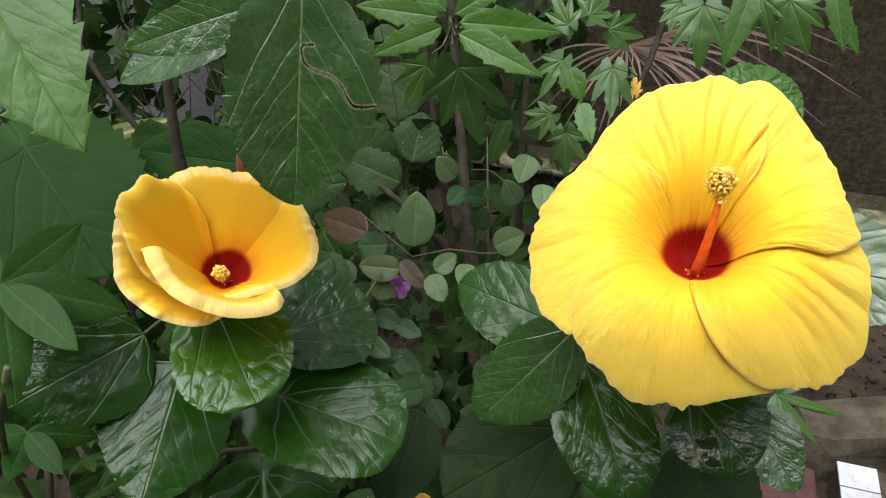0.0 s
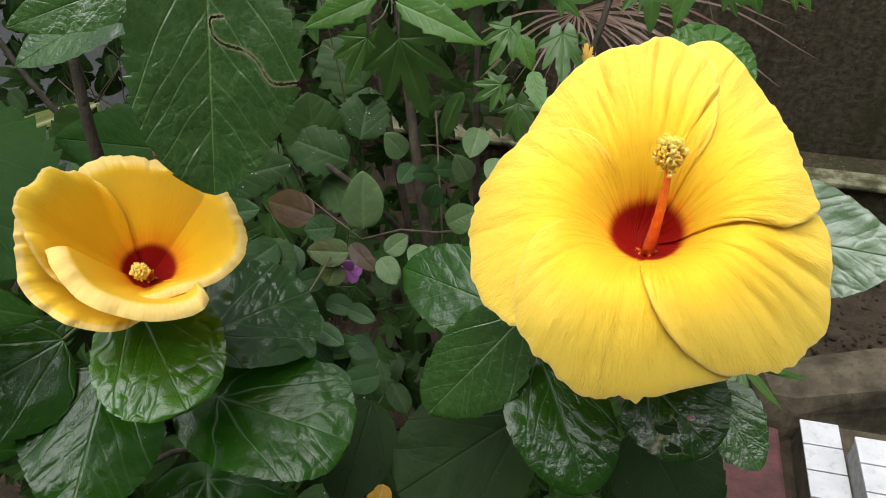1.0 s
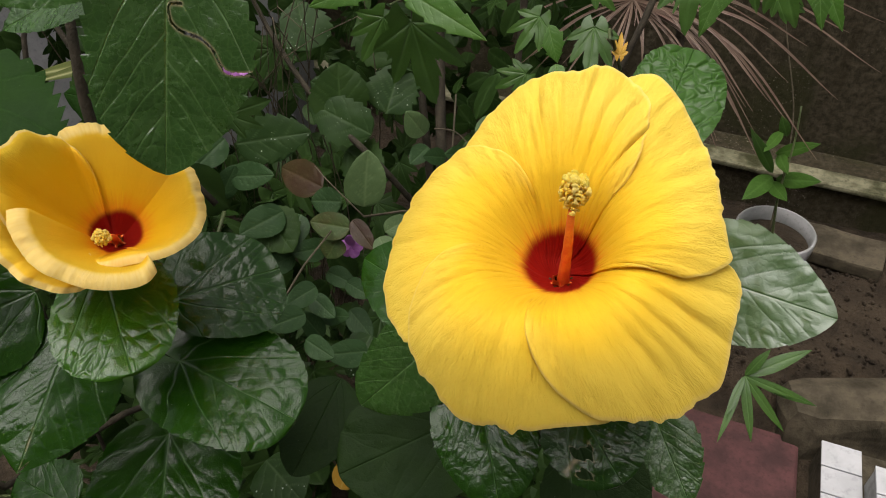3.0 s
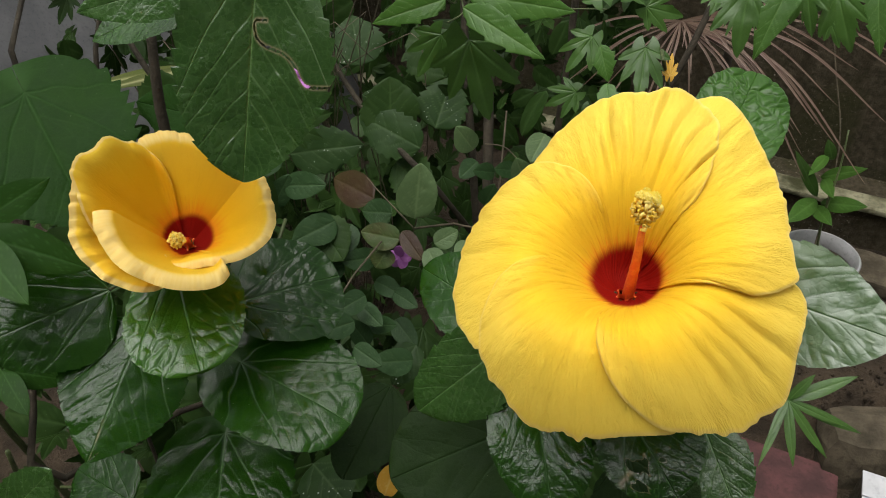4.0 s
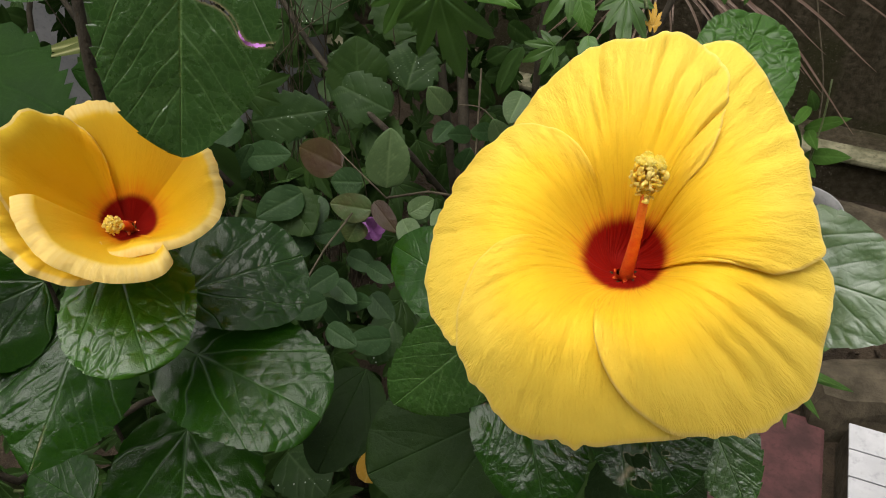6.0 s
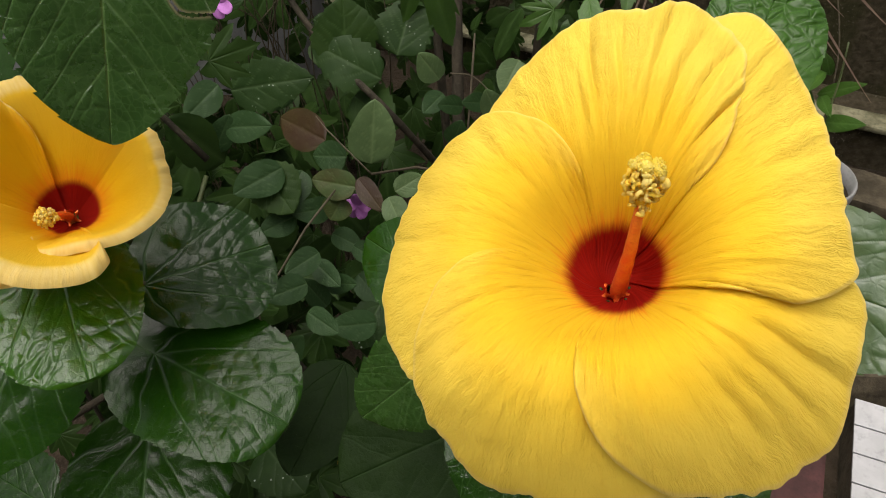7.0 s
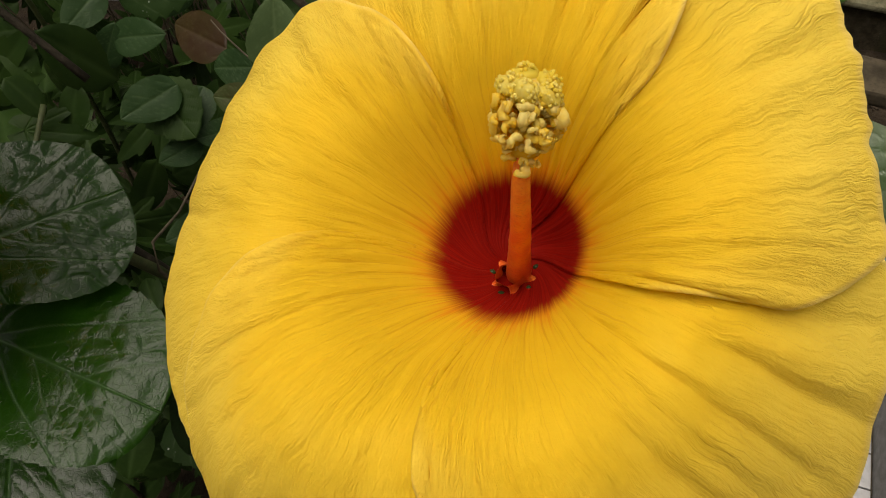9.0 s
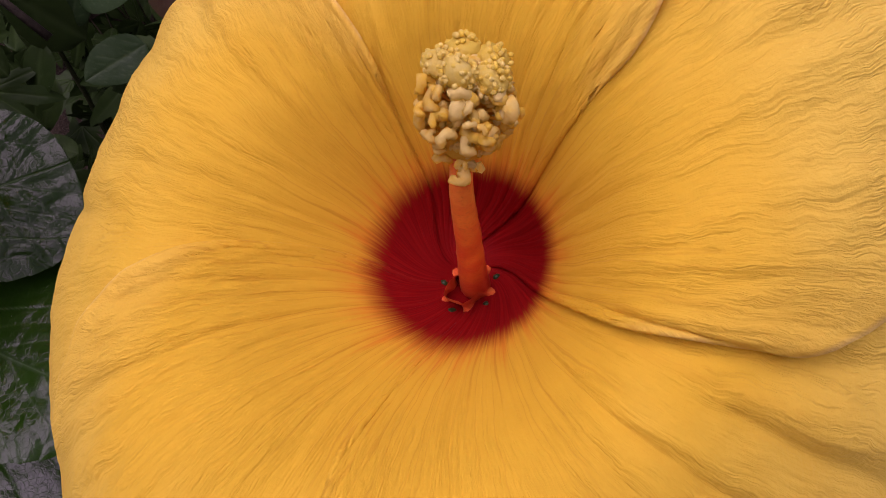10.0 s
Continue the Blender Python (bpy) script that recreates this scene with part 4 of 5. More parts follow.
def petiole(owner, base, wood, r, most, seed):
    """Stalk from the foot of a blade to the closest wood below it."""
    b = np.array(base)
    near = np.concatenate(wood)
    near = near[near[:, 2] < b[2] + 0.01]
    d = np.linalg.norm(near - b, axis=1)
    if len(d) and d.min() < most:
        p = near[d.argmin()]
        part("petiole", tube("petiole", [b, (b + p) / 2 + np.array((0, 0.012, -0.012)), p], r * 0.8, r, M_STALK, 9, 7, 0.05, seed), owner)


def hib_leaf(base, tip, width, roll=0.0, seed=0, dull=False, shade=False, broad=False, young=False, pale=False, torn=False, holed=False, nick=False, bullate=1.0, sheen=False, quilt=False, a=0.5, b=0.6, teeth=9, bite=0.04,
             cord=0.0, fold=0.06, bend=0.08):
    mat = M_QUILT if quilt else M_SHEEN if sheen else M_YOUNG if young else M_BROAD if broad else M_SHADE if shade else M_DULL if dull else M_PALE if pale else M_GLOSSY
    slits = [([(-0.17, 0.28), (-0.03, 0.29), (-0.05, 0.35), (-0.15, 0.385), (-0.37, 0.41), (-0.50, 0.45), (-0.60, 0.51), (-0.72, 0.535), (-1.02, 0.525)], 0.0085)] if torn else ()
    holes = [(0.35, 0.55, 0.085), (0.60, 0.74, 0.065), (-0.1, 0.62, 0.03)] if holed else [(-0.30, 0.985, 0.05)] if nick else ()
    scars = [([(0.02, 0.72), (-0.02, 0.84), (-0.08, 0.96)], 0.014)] if nick else [([(0.5, 0.58), (0.75, 0.62), (0.9, 0.66)], 0.03)] if holed else ()
    fine = (261, 321) if torn else (129, 151)
    me = blade("leaf", span(base, tip), width, mat, *fine, a, b, teeth, bite, cord, fold, bend, seed=seed, slits=slits, holes=holes, scars=scars,
               bulge=0.011 if dull or shade else 0.017, sunk=0.004, vein_w=0.0085, palm=True, veins=4 if dull else 3, slant=1.25,
               quilt=0.030 if quilt else 0.003 if shade or young else 0.005 if dull else 0.014 if pale else 0.0055 * bullate, cells=120 if quilt else 130 if dull else 75)
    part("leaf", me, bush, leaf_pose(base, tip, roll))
    if not shade:
        petiole(bush, base, WOOD, 0.0015, 0.11, seed)


hib_leaf((-0.0633, 0.3830, 1.1599), (-0.0738, 0.3328, 1.0532), 0.0830, a=.54, b=.66, teeth=13, bite=.07, fold=.10, bend=.04, dull=True, torn=True, seed=1)
hib_leaf((-0.0657, 0.4108, 1.1553), (-0.1573, 0.3866, 1.1300), 0.0504, a=.6, b=.8, teeth=8, bite=.10, fold=.12, bend=.05, dull=True, roll=-15, seed=2)
hib_leaf((-0.1071, 0.4245, 1.1267), (-0.1900, 0.4081, 1.0945), 0.0432, a=.6, b=.9, teeth=9, bite=.06, fold=.15, bend=.05, dull=True, roll=35, seed=3)
hib_leaf((-0.1463, 0.2505, 1.2148), (-0.1037, 0.2099, 1.1584), 0.0450, a=.6, b=.9, teeth=9, bite=.17, fold=.10, bend=.05, dull=True, roll=10, young=True, seed=4)
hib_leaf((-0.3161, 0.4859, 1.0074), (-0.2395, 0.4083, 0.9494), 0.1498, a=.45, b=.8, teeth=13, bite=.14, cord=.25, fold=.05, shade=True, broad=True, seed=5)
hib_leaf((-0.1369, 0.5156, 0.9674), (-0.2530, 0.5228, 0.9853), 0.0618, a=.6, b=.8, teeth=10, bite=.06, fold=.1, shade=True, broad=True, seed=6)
hib_leaf((-0.1905, 0.3440, 0.9490), (-0.2560, 0.2880, 0.9430), 0.0800, a=.50, b=.7, teeth=10, bite=.03, bend=.08, fold=-.02, roll=4, seed=7)
hib_leaf((-0.1685, 0.3380, 0.9290), (-0.1815, 0.2545, 0.8850), 0.0860, a=.50, b=.90, teeth=12, bite=.04, bend=.06, fold=-.16, roll=6, nick=True, seed=8)
hib_leaf((-0.1439, 0.3511, 0.9692), (-0.1052, 0.2882, 0.9500), 0.0750, a=.45, b=.42, teeth=9, bite=.03, cord=.1, bend=.12, pale=True, seed=9)
hib_leaf((-0.1150, 0.3640, 0.9270), (-0.0550, 0.4080, 0.9215), 0.0820, a=.42, b=.40, teeth=9, bite=.02, cord=.1, bend=.05, fold=-.02, roll=-17, bullate=1.8, seed=10)
hib_leaf((-0.1116, 0.3428, 0.8910), (-0.0271, 0.3140, 0.8803), 0.0900, a=.36, b=.40, teeth=14, bite=.025, cord=.28, bend=.10, roll=-20, seed=11)
hib_leaf((-0.1359, 0.3343, 0.8153), (-0.1146, 0.2451, 0.7996), 0.1044, a=.42, b=.5, teeth=12, bite=.03, cord=.15, bend=.06, fold=.08, seed=12)
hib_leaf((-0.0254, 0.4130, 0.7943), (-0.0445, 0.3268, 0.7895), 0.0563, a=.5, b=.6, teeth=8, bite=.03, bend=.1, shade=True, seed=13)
hib_leaf((0.0798, 0.3118, 0.9825), (0.0232, 0.2892, 0.9274), 0.0532, a=.5, b=.6, teeth=7, bite=.06, bend=.10, fold=.08, roll=-10, dull=True, seed=14)
hib_leaf((0.0730, 0.3424, 0.9560), (0.0104, 0.3808, 0.9614), 0.0544, a=.5, b=.6, teeth=8, bite=.05, bend=.10, seed=15)
hib_leaf((0.0874, 0.3149, 0.9519), (0.1051, 0.2420, 0.9208), 0.0577, a=.5, b=.5, teeth=9, bite=.03, bend=.14, fold=.1, seed=16)
hib_leaf((0.1391, 0.2858, 0.9595), (0.1654, 0.2449, 0.9452), 0.0561, a=.5, b=.55, teeth=8, bite=.04, bend=.12, holed=True, seed=17)
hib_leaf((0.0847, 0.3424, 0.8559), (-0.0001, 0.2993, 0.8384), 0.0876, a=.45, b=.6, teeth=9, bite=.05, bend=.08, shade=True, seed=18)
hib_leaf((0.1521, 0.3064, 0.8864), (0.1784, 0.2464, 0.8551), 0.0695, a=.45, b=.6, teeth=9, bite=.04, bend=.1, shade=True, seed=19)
hib_leaf((0.1954, 0.3217, 0.9035), (0.2167, 0.2774, 0.8767), 0.0421, a=.5, b=.7, teeth=7, bite=.08, bend=.05, dull=True, pale=True, seed=20)
hib_leaf((0.1675, 0.3556, 1.0570), (0.1964, 0.4229, 1.0922), 0.0504, a=.5, b=.36, teeth=10, bite=.03, bend=.10, bullate=1.3, quilt=True, seed=21)
hib_leaf((0.1780, 0.3192, 1.0276), (0.2493, 0.2819, 1.0327), 0.0583, a=.5, b=.72, teeth=10, bite=.03, bend=.02, fold=.03, roll=0, sheen=True, seed=22)
hib_leaf((-0.2148, 0.2159, 0.8771), (-0.1790, 0.2281, 0.9161), 0.0361, a=.6, b=.8, teeth=8, bite=.07, dull=True, pale=True, seed=24)
hib_leaf((-0.2126, 0.2994, 0.7572), (-0.2702, 0.3198, 0.7608), 0.0586, a=.5, b=.6, teeth=8, bite=.04, seed=25)
hib_leaf((-0.0790, 0.3764, 1.1506), (-0.1528, 0.3524, 1.1360), 0.0282, a=.6, b=.8, teeth=7, bite=.10, fold=.12, dull=True, pale=True, seed=26)

# branches and stalks of the bush
stem(bush, [(-0.02, 0.62, GZ + 0.04), (-0.06, 0.58, 0.30), (-0.13, 0.50, 0.70), (-0.17, 0.44, 0.93)], 0.012, 0.006, seed=1)
stem(bush, [(-0.13, 0.50, 0.70), (-0.15, 0.44, 0.86), (-0.145, 0.385, 0.955)], 0.006, 0.003, M_STALK, seed=2)
stem(bush, [(-0.06, 0.58, 0.30), (0.02, 0.48, 0.62), (0.09, 0.38, 0.88), (0.125, 0.295, 1.022)], 0.009, 0.003, M_STALK, seed=3)
stem(bush, [(-0.17, 0.44, 0.93), (-0.182, 0.445, 1.00), (-0.184, 0.465, 1.07), (-0.185, 0.52, 1.20)], 0.0055, 0.0045, seed=4)
stem(bush, [(-0.126, 0.43, 0.98), (-0.124, 0.402, 1.033), (-0.1178, 0.410, 1.062)], 0.0042, 0.0040, M_REDTWIG, "stub", "broken reddish stub", seed=5)
stem(bush, [(-0.17, 0.44, 0.93), (-0.09, 0.42, 1.10), (-0.04, 0.37, 1.20)], 0.005, 0.003, M_STALK, seed=6)
stem(bush, [(0.09, 0.38, 0.88), (0.15, 0.36, 0.95), (0.19, 0.34, 1.02)], 0.004, 0.0025, M_STALK, seed=7)
stem(bush, [(-0.10, 0.54, 0.52), (-0.22, 0.46, 0.68), (-0.30, 0.32, 0.735), (-0.317, 0.36, 0.80), (-0.33, 0.5, 1.0)], 0.0045, 0.004, seed=8)

# ---- compound-leaved seedling beside it ----
compound = thing("schefflera_seedling", (-0.34, 0.40, GZ + 0.06), "seedling with smooth finger-like green leaflets", "plant")


def leaflet(base, tip, width):
    me = blade("leaflet", span(base, tip), width, M_LEAFLET, 21, 33, 0.7, 0.85, bend=0.10, bulge=0.004, sunk=0.006, veins=7, slant=0.9, vein_w=0.02, seed=int(width * 1e5))
    part("leaflet", me, compound, leaf_pose(base, tip))


leaflet((-0.2459, 0.3182, 1.0133), (-0.2104, 0.3569, 1.0286), 0.0204)
leaflet((-0.2459, 0.3182, 1.0133), (-0.1828, 0.3256, 0.9854), 0.0263)
leaflet((-0.2459, 0.3182, 1.0133), (-0.1938, 0.2836, 0.9971), 0.0232)
leaflet((-0.2459, 0.3182, 1.0133), (-0.2259, 0.2640, 0.9736), 0.0232)
leaflet((-0.2459, 0.3182, 1.0133), (-0.2752, 0.3313, 1.0327), 0.0224)
leaflet((-0.2807, 0.3179, 0.8831), (-0.2421, 0.3303, 0.8635), 0.0202)
leaflet((-0.2807, 0.3179, 0.8831), (-0.2469, 0.2902, 0.8773), 0.0172)
leaflet((-0.2807, 0.3179, 0.8831), (-0.2810, 0.2861, 0.8744), 0.0187)
leaflet((-0.2807, 0.3179, 0.8831), (-0.3143, 0.3147, 0.8812), 0.0153)
stem(compound, [(-0.34, 0.40, GZ + 0.05), (-0.36, 0.38, 0.5), (-0.30, 0.31, 0.85), (-0.225, 0.27, 0.995)], 0.006, 0.0025, M_STALK, "stem", seed=9)
stem(compound, [(-0.36, 0.38, 0.5), (-0.30, 0.30, 0.75), (-0.255, 0.27, 0.86)], 0.004, 0.002, M_STALK, "stem", seed=10)

# ---- shrub with lobed leaves behind ----
shrub = thing("lobed_leaf_shrub", (0.03, 1.0, GZ + 0.06), "shrub with lobed light green leaves on brown stems", "shrub")


def lobes(name, length, width, material, seed):
    """One blade cut into pointed, toothed lobes that spread from its base."""
    rng = np.random.default_rng(seed)
    nt, nr = 145, 15
    th = np.linspace(-2.75, 2.75, nt)
    reach = np.full(nt, 0.22)
    axes = [(0, 0.82, 0.36), (0.21, 0.62, 0.11), (-0.20, 0.63, 0.11), (0.60, 0.66, 0.30), (-0.58, 0.66, 0.30), (0.84, 0.47, 0.11), (-0.82, 0.47, 0.11), (0.42, 0.50, 0.09), (-0.42, 0.50, 0.09), (1.22, 0.46, 0.34), (-1.20, 0.46, 0.34)]
    axes = [(p + rng.normal(0, 0.04), q * rng.uniform(0.92, 1.06), w) for p, q, w in axes]
    for p, q, w in axes:
        reach = np.maximum(reach, 0.22 + (q - 0.22) * np.clip(1 - np.abs(th - p) / w, 0, 1) ** 0.72)
    reach *= 1 + 0.05 * ((th * 13 + rng.random()) % 1)
    k = np.linspace(0, 1, nr) ** 0.9
    K, T = np.meshgrid(k, th, indexing="ij")
    R = K * reach[None]
    x, y = R * np.sin(T) * length * width / (0.80 * length), (0.22 + R * np.cos(T)) * length
    vein = np.zeros_like(x)
    fold = np.ones_like(x)
    for p, q, w in axes[:1] + axes[3:5] + axes[9:]:
        off = np.abs(np.sin(np.clip(T - p, -1.5, 1.5))) * R
        on = np.cos(T - p) > 0.2
        vein = np.maximum(vein, np.where(on, np.exp(-(off / 0.010) ** 2), 0))
        fold = np.where(on, np.minimum(fold, off), fold)
    z = length * (0.09 * np.clip(fold, 0, 0.16) - 0.22 * R ** 2 * (1 + 0.5 * np.cos(3 * T + seed)) + 0.02 * noise2(x / length * 5, y / length * 5, seed * 1.3)) - 0.006 * length * vein
    verts = np.stack([x, y, z], -1).reshape(-1, 3)
    return mesh(name, verts, grid_faces(nt, nr), material, vein=vein.ravel(), out=K.ravel())


SHRUB_WOOD = [spline(p, 40) for p in (
    [(0.036, 0.80, 0.45), (0.015, 0.82, 0.673), (-0.005, 1.0, 0.95), (-0.01, 1.05, 1.35)],
    [(0.02, 0.86, 0.55), (-0.056, 0.79, 0.732), (-0.146, 0.856, 0.78), (-0.225, 0.93, 0.85), (-0.3, 1.0, 0.98)],
    [(-0.005, 0.98, 0.90), (0.002, 0.75, 1.00), (0.004, 0.62, 1.05)],
    [(0.20, 0.95, 0.60), (0.2345, 0.918, 0.814), (0.281, 0.99, 0.907), (0.33, 1.05, 1.1), (0.40, 0.62, 1.10)])]


def lobed_leaf(base, tip, width, young=False):
    L = span(base, tip)
    seed = int(L * 1e5) % 997
    if young:
        me = blade("leaf", L, max(width * 0.62, 0.36 * L), M_YOUNG, 33, 61, 0.6, 0.95, 4 + seed % 3, 0.34, fold=0.16, bend=0.16, bulge=0.012, sunk=0.006, veins=6, slant=1.1, vein_w=0.02, seed=seed)
    else:
        me = lobes("leaf", L, max(width, 0.75 * L), M_LOBED, seed)
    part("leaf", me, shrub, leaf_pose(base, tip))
    petiole(shrub, base, SHRUB_WOOD, 0.0010, 0.14, seed)


def dark_leaf(base, tip, width, spotted=False):
    seed, mat = int(width * 1e5), M_SPOT if spotted or int(width * 1e5) % 3 else M_DARK
    if seed % 2:
        me = lobes("leaf", span(base, tip) * 1.2, width * 1.25, mat, seed % 97)
    else:
        me = blade("leaf", span(base, tip), width, mat, 33, 45, 0.5, 0.75, 7, 0.14, bend=0.10, bulge=0.012, sunk=0.008, vein_w=0.016, seed=seed)
    part("leaf", me, shrub, leaf_pose(base, tip))


lobed_leaf((-0.0021, 0.5892, 1.0546), (-0.0605, 0.5737, 1.0384), 0.0412, young=True)
lobed_leaf((-0.0062, 0.6138, 1.0542), (-0.0770, 0.6181, 1.0650), 0.0379, young=True)
lobed_leaf((0.0116, 0.5863, 1.0498), (0.0762, 0.5494, 1.0296), 0.0338, young=True)
lobed_leaf((0.0127, 0.6115, 1.0498), (0.1001, 0.6097, 1.0411), 0.0331, young=True)
lobed_leaf((0.0078, 0.6255, 1.0521), (0.0580, 0.6357, 1.0783), 0.0382, young=True)
lobed_leaf((0.0006, 0.6268, 1.0542), (-0.0411, 0.6415, 1.0931), 0.0429, young=True)
lobed_leaf((0.0040, 0.6480, 1.0157), (0.0279, 0.6308, 0.9252), 0.0632)
lobed_leaf((-0.0167, 0.6906, 0.9905), (-0.0449, 0.6764, 0.9408), 0.0446)
lobed_leaf((0.1304, 0.8114, 0.9405), (0.1011, 0.7815, 0.9032), 0.0385)
lobed_leaf((0.1370, 0.8233, 0.9555), (0.1119, 0.8497, 0.9922), 0.0385)
lobed_leaf((0.1468, 0.8313, 0.9654), (0.1862, 0.8739, 0.9856), 0.0389)
lobed_leaf((0.1693, 0.8476, 0.9522), (0.2217, 0.8451, 0.9451), 0.0460)
lobed_leaf((0.1854, 0.8290, 0.9265), (0.1809, 0.7793, 0.8779), 0.0470)
lobed_leaf((0.1429, 0.7578, 0.9020), (0.1493, 0.7137, 0.8767), 0.0420, young=True)
lobed_leaf((0.1224, 0.7887, 0.8780), (0.0795, 0.7743, 0.8622), 0.0381)
lobed_leaf((0.1337, 0.8171, 0.8484), (0.1365, 0.7798, 0.7991), 0.0412)
lobed_leaf((0.1334, 0.7999, 0.9250), (0.1458, 0.7769, 0.8940), 0.0449, young=True)
lobed_leaf((0.2894, 0.7205, 1.0410), (0.2625, 0.6813, 0.9748), 0.0484, young=True)
lobed_leaf((0.3024, 0.7395, 1.0319), (0.3145, 0.7096, 0.9917), 0.0330)
lobed_leaf((0.3271, 0.7402, 1.0311), (0.3501, 0.7032, 0.9808), 0.0242)
lobed_leaf((0.3252, 0.6432, 1.0691), (0.3335, 0.6057, 1.0190), 0.0331, young=True)
lobed_leaf((0.2818, 0.8382, 0.9979), (0.2696, 0.7867, 0.9310), 0.0438)
lobed_leaf((0.2653, 0.8641, 0.9835), (0.2486, 0.8361, 0.9479), 0.0324)
lobed_leaf((0.3890, 0.9138, 0.9211), (0.4342, 0.9037, 0.9007), 0.0260)
lobed_leaf((0.3485, 0.6712, 1.0355), (0.3661, 0.6435, 1.0007), 0.0275, young=True)
dark_leaf((-0.1145, 0.8308, 0.7742), (-0.1178, 0.8594, 0.8399), 0.0798)
dark_leaf((-0.0730, 0.8164, 0.7651), (-0.1548, 0.8327, 0.7995), 0.0653)
dark_leaf((-0.0600, 0.8522, 0.7739), (-0.0435, 0.8978, 0.8247), 0.0740)
dark_leaf((-0.2142, 0.7314, 0.8001), (-0.1260, 0.7345, 0.8185), 0.0598, spotted=True)
dark_leaf((-0.0865, 0.8555, 0.7827), (-0.1589, 0.8666, 0.8092), 0.0592, spotted=True)
dark_leaf((-0.0548, 0.9237, 0.8106), (-0.1058, 0.9609, 0.8639), 0.0840)
dark_leaf((-0.1693, 0.9170, 0.8239), (-0.1901, 0.9585, 0.8768), 0.0763)
dark_leaf((-0.1427, 0.6536, 0.9443), (-0.1789, 0.6554, 0.9532), 0.0242)
dark_leaf((-0.1366, 0.5350, 0.9589), (-0.1025, 0.5476, 0.9675), 0.0331)
dark_leaf((-0.1546, 0.6264, 0.7897), (-0.1159, 0.5891, 0.7696), 0.0543)
dark_leaf((-0.1095, 0.8246, 0.7349), (-0.0577, 0.7833, 0.7233), 0.0663)
dark_leaf((-0.0348, 0.5567, 0.6852), (-0.0521, 0.5134, 0.6685), 0.0422)
dark_leaf((-0.1014, 0.3939, 0.6924), (-0.0590, 0.3546, 0.7004), 0.0554)
dark_leaf((-0.2575, 0.6133, 0.9492), (-0.2976, 0.5901, 0.9293), 0.0534)
dark_leaf((-0.2303, 0.6610, 0.9225), (-0.2779, 0.6281, 0.8925), 0.0687)
stem(shrub, [(0.05, 0.86, GZ + 0.05), (0.036, 0.80, 0.45), (0.015, 0.82, 0.673), (-0.005, 1.0, 0.95), (-0.01, 1.05, 1.35)], 0.012, 0.007, seed=21)
stem(shrub, [(0.02, 0.95, GZ + 0.05), (-0.01, 0.92, 0.55), (-0.05, 1.06, 0.86), (-0.06, 1.12, 1.3)], 0.011, 0.007, seed=22)
stem(shrub, [(0.02, 0.86, 0.55), (-0.056, 0.79, 0.732), (-0.146, 0.856, 0.78), (-0.225, 0.93, 0.85), (-0.3, 1.0, 0.98)], 0.006, 0.004, seed=23)
stem(shrub, [(-0.005, 0.98, 0.90), (0.002, 0.75, 1.00), (0.004, 0.62, 1.05)], 0.005, 0.003, seed=24)
stem(shrub, [(0.10, 1.0, GZ + 0.05), (0.20, 0.95, 0.60), (0.2345, 0.918, 0.814), (0.281, 0.99, 0.907), (0.33, 1.05, 1.1)], 0.009, 0.005, seed=25)
stem(shrub, [(0.2345, 0.918, 0.814), (0.20, 0.80, 0.92), (0.19, 0.72, 0.95)], 0.003, 0.002, M_STALK, seed=26)
stem(shrub, [(-0.36, 0.60, GZ + 0.05), (-0.38, 0.64, 0.6), (-0.380, 0.645, 0.89), (-0.368, 0.72, 1.023), (-0.36, 0.8, 1.2)], 0.0055, 0.0035, seed=27)
stem(shrub, [(-0.20, 0.62, 0.80), (-0.304, 0.65, 0.924), (-0.369, 0.695, 1.022), (-0.42, 0.75, 1.12)], 0.0045, 0.0035, seed=28)
stem(shrub, [(-0.40, 0.50, GZ + 0.05), (-0.345, 0.519, 0.986), (-0.347, 0.56, 1.05)], 0.0045, 0.003, seed=29)
stem(shrub, [(0.13, 1.1, GZ + 0.05), (0.10, 1.06, 0.5), (0.11, 1.12, 0.9), (0.10, 1.2, 1.3)], 0.010, 0.006, seed=30)
stem(shrub, [(0.28, 1.05, 1.1), (0.36, 0.80, 1.12), (0.40, 0.62, 1.10)], 0.004, 0.002, M_STALK, seed=31)

# ---- rose like shrub with small round leaves ----
rose = thing("rose_bush", (-0.05, 0.72, GZ + 0.06), "thin-stemmed shrub with small oval grey-green leaves", "shrub")


def rose_leaf(base, tip, width, pale=False, tint=0.0):
    mat = M_ROSE_RED if tint > 0.6 else M_ROSE_MIX if tint > 0.1 else M_ROSE_PALE if pale else M_ROSE
    me = blade("leaf", span(base, tip), width, mat, 21, 31, 0.5, 0.72, 16, 0.04, fold=0.12, bend=0.10, bulge=0.012, sunk=0.010, veins=7, slant=0.8, vein_w=0.016, seed=int(width * 1e5))
    part("leaf", me, rose, leaf_pose(base, tip))


rose_leaf((-0.0386, 0.6003, 0.8231), (-0.0343, 0.6194, 0.8761), 0.0415, pale=True)
rose_leaf((-0.0937, 0.6503, 0.8066), (-0.1525, 0.6901, 0.8022), 0.0401, tint=.9)
rose_leaf((-0.0706, 0.6354, 0.8003), (-0.1058, 0.6394, 0.7961), 0.0316)
rose_leaf((-0.0559, 0.6039, 0.7916), (-0.1007, 0.6106, 0.7922), 0.0296, tint=.35)
rose_leaf((-0.0548, 0.6094, 0.7979), (-0.0294, 0.5857, 0.7808), 0.0199, tint=1.0)
rose_leaf((-0.0193, 0.5985, 0.7940), (0.0037, 0.6108, 0.8043), 0.0220, pale=True)
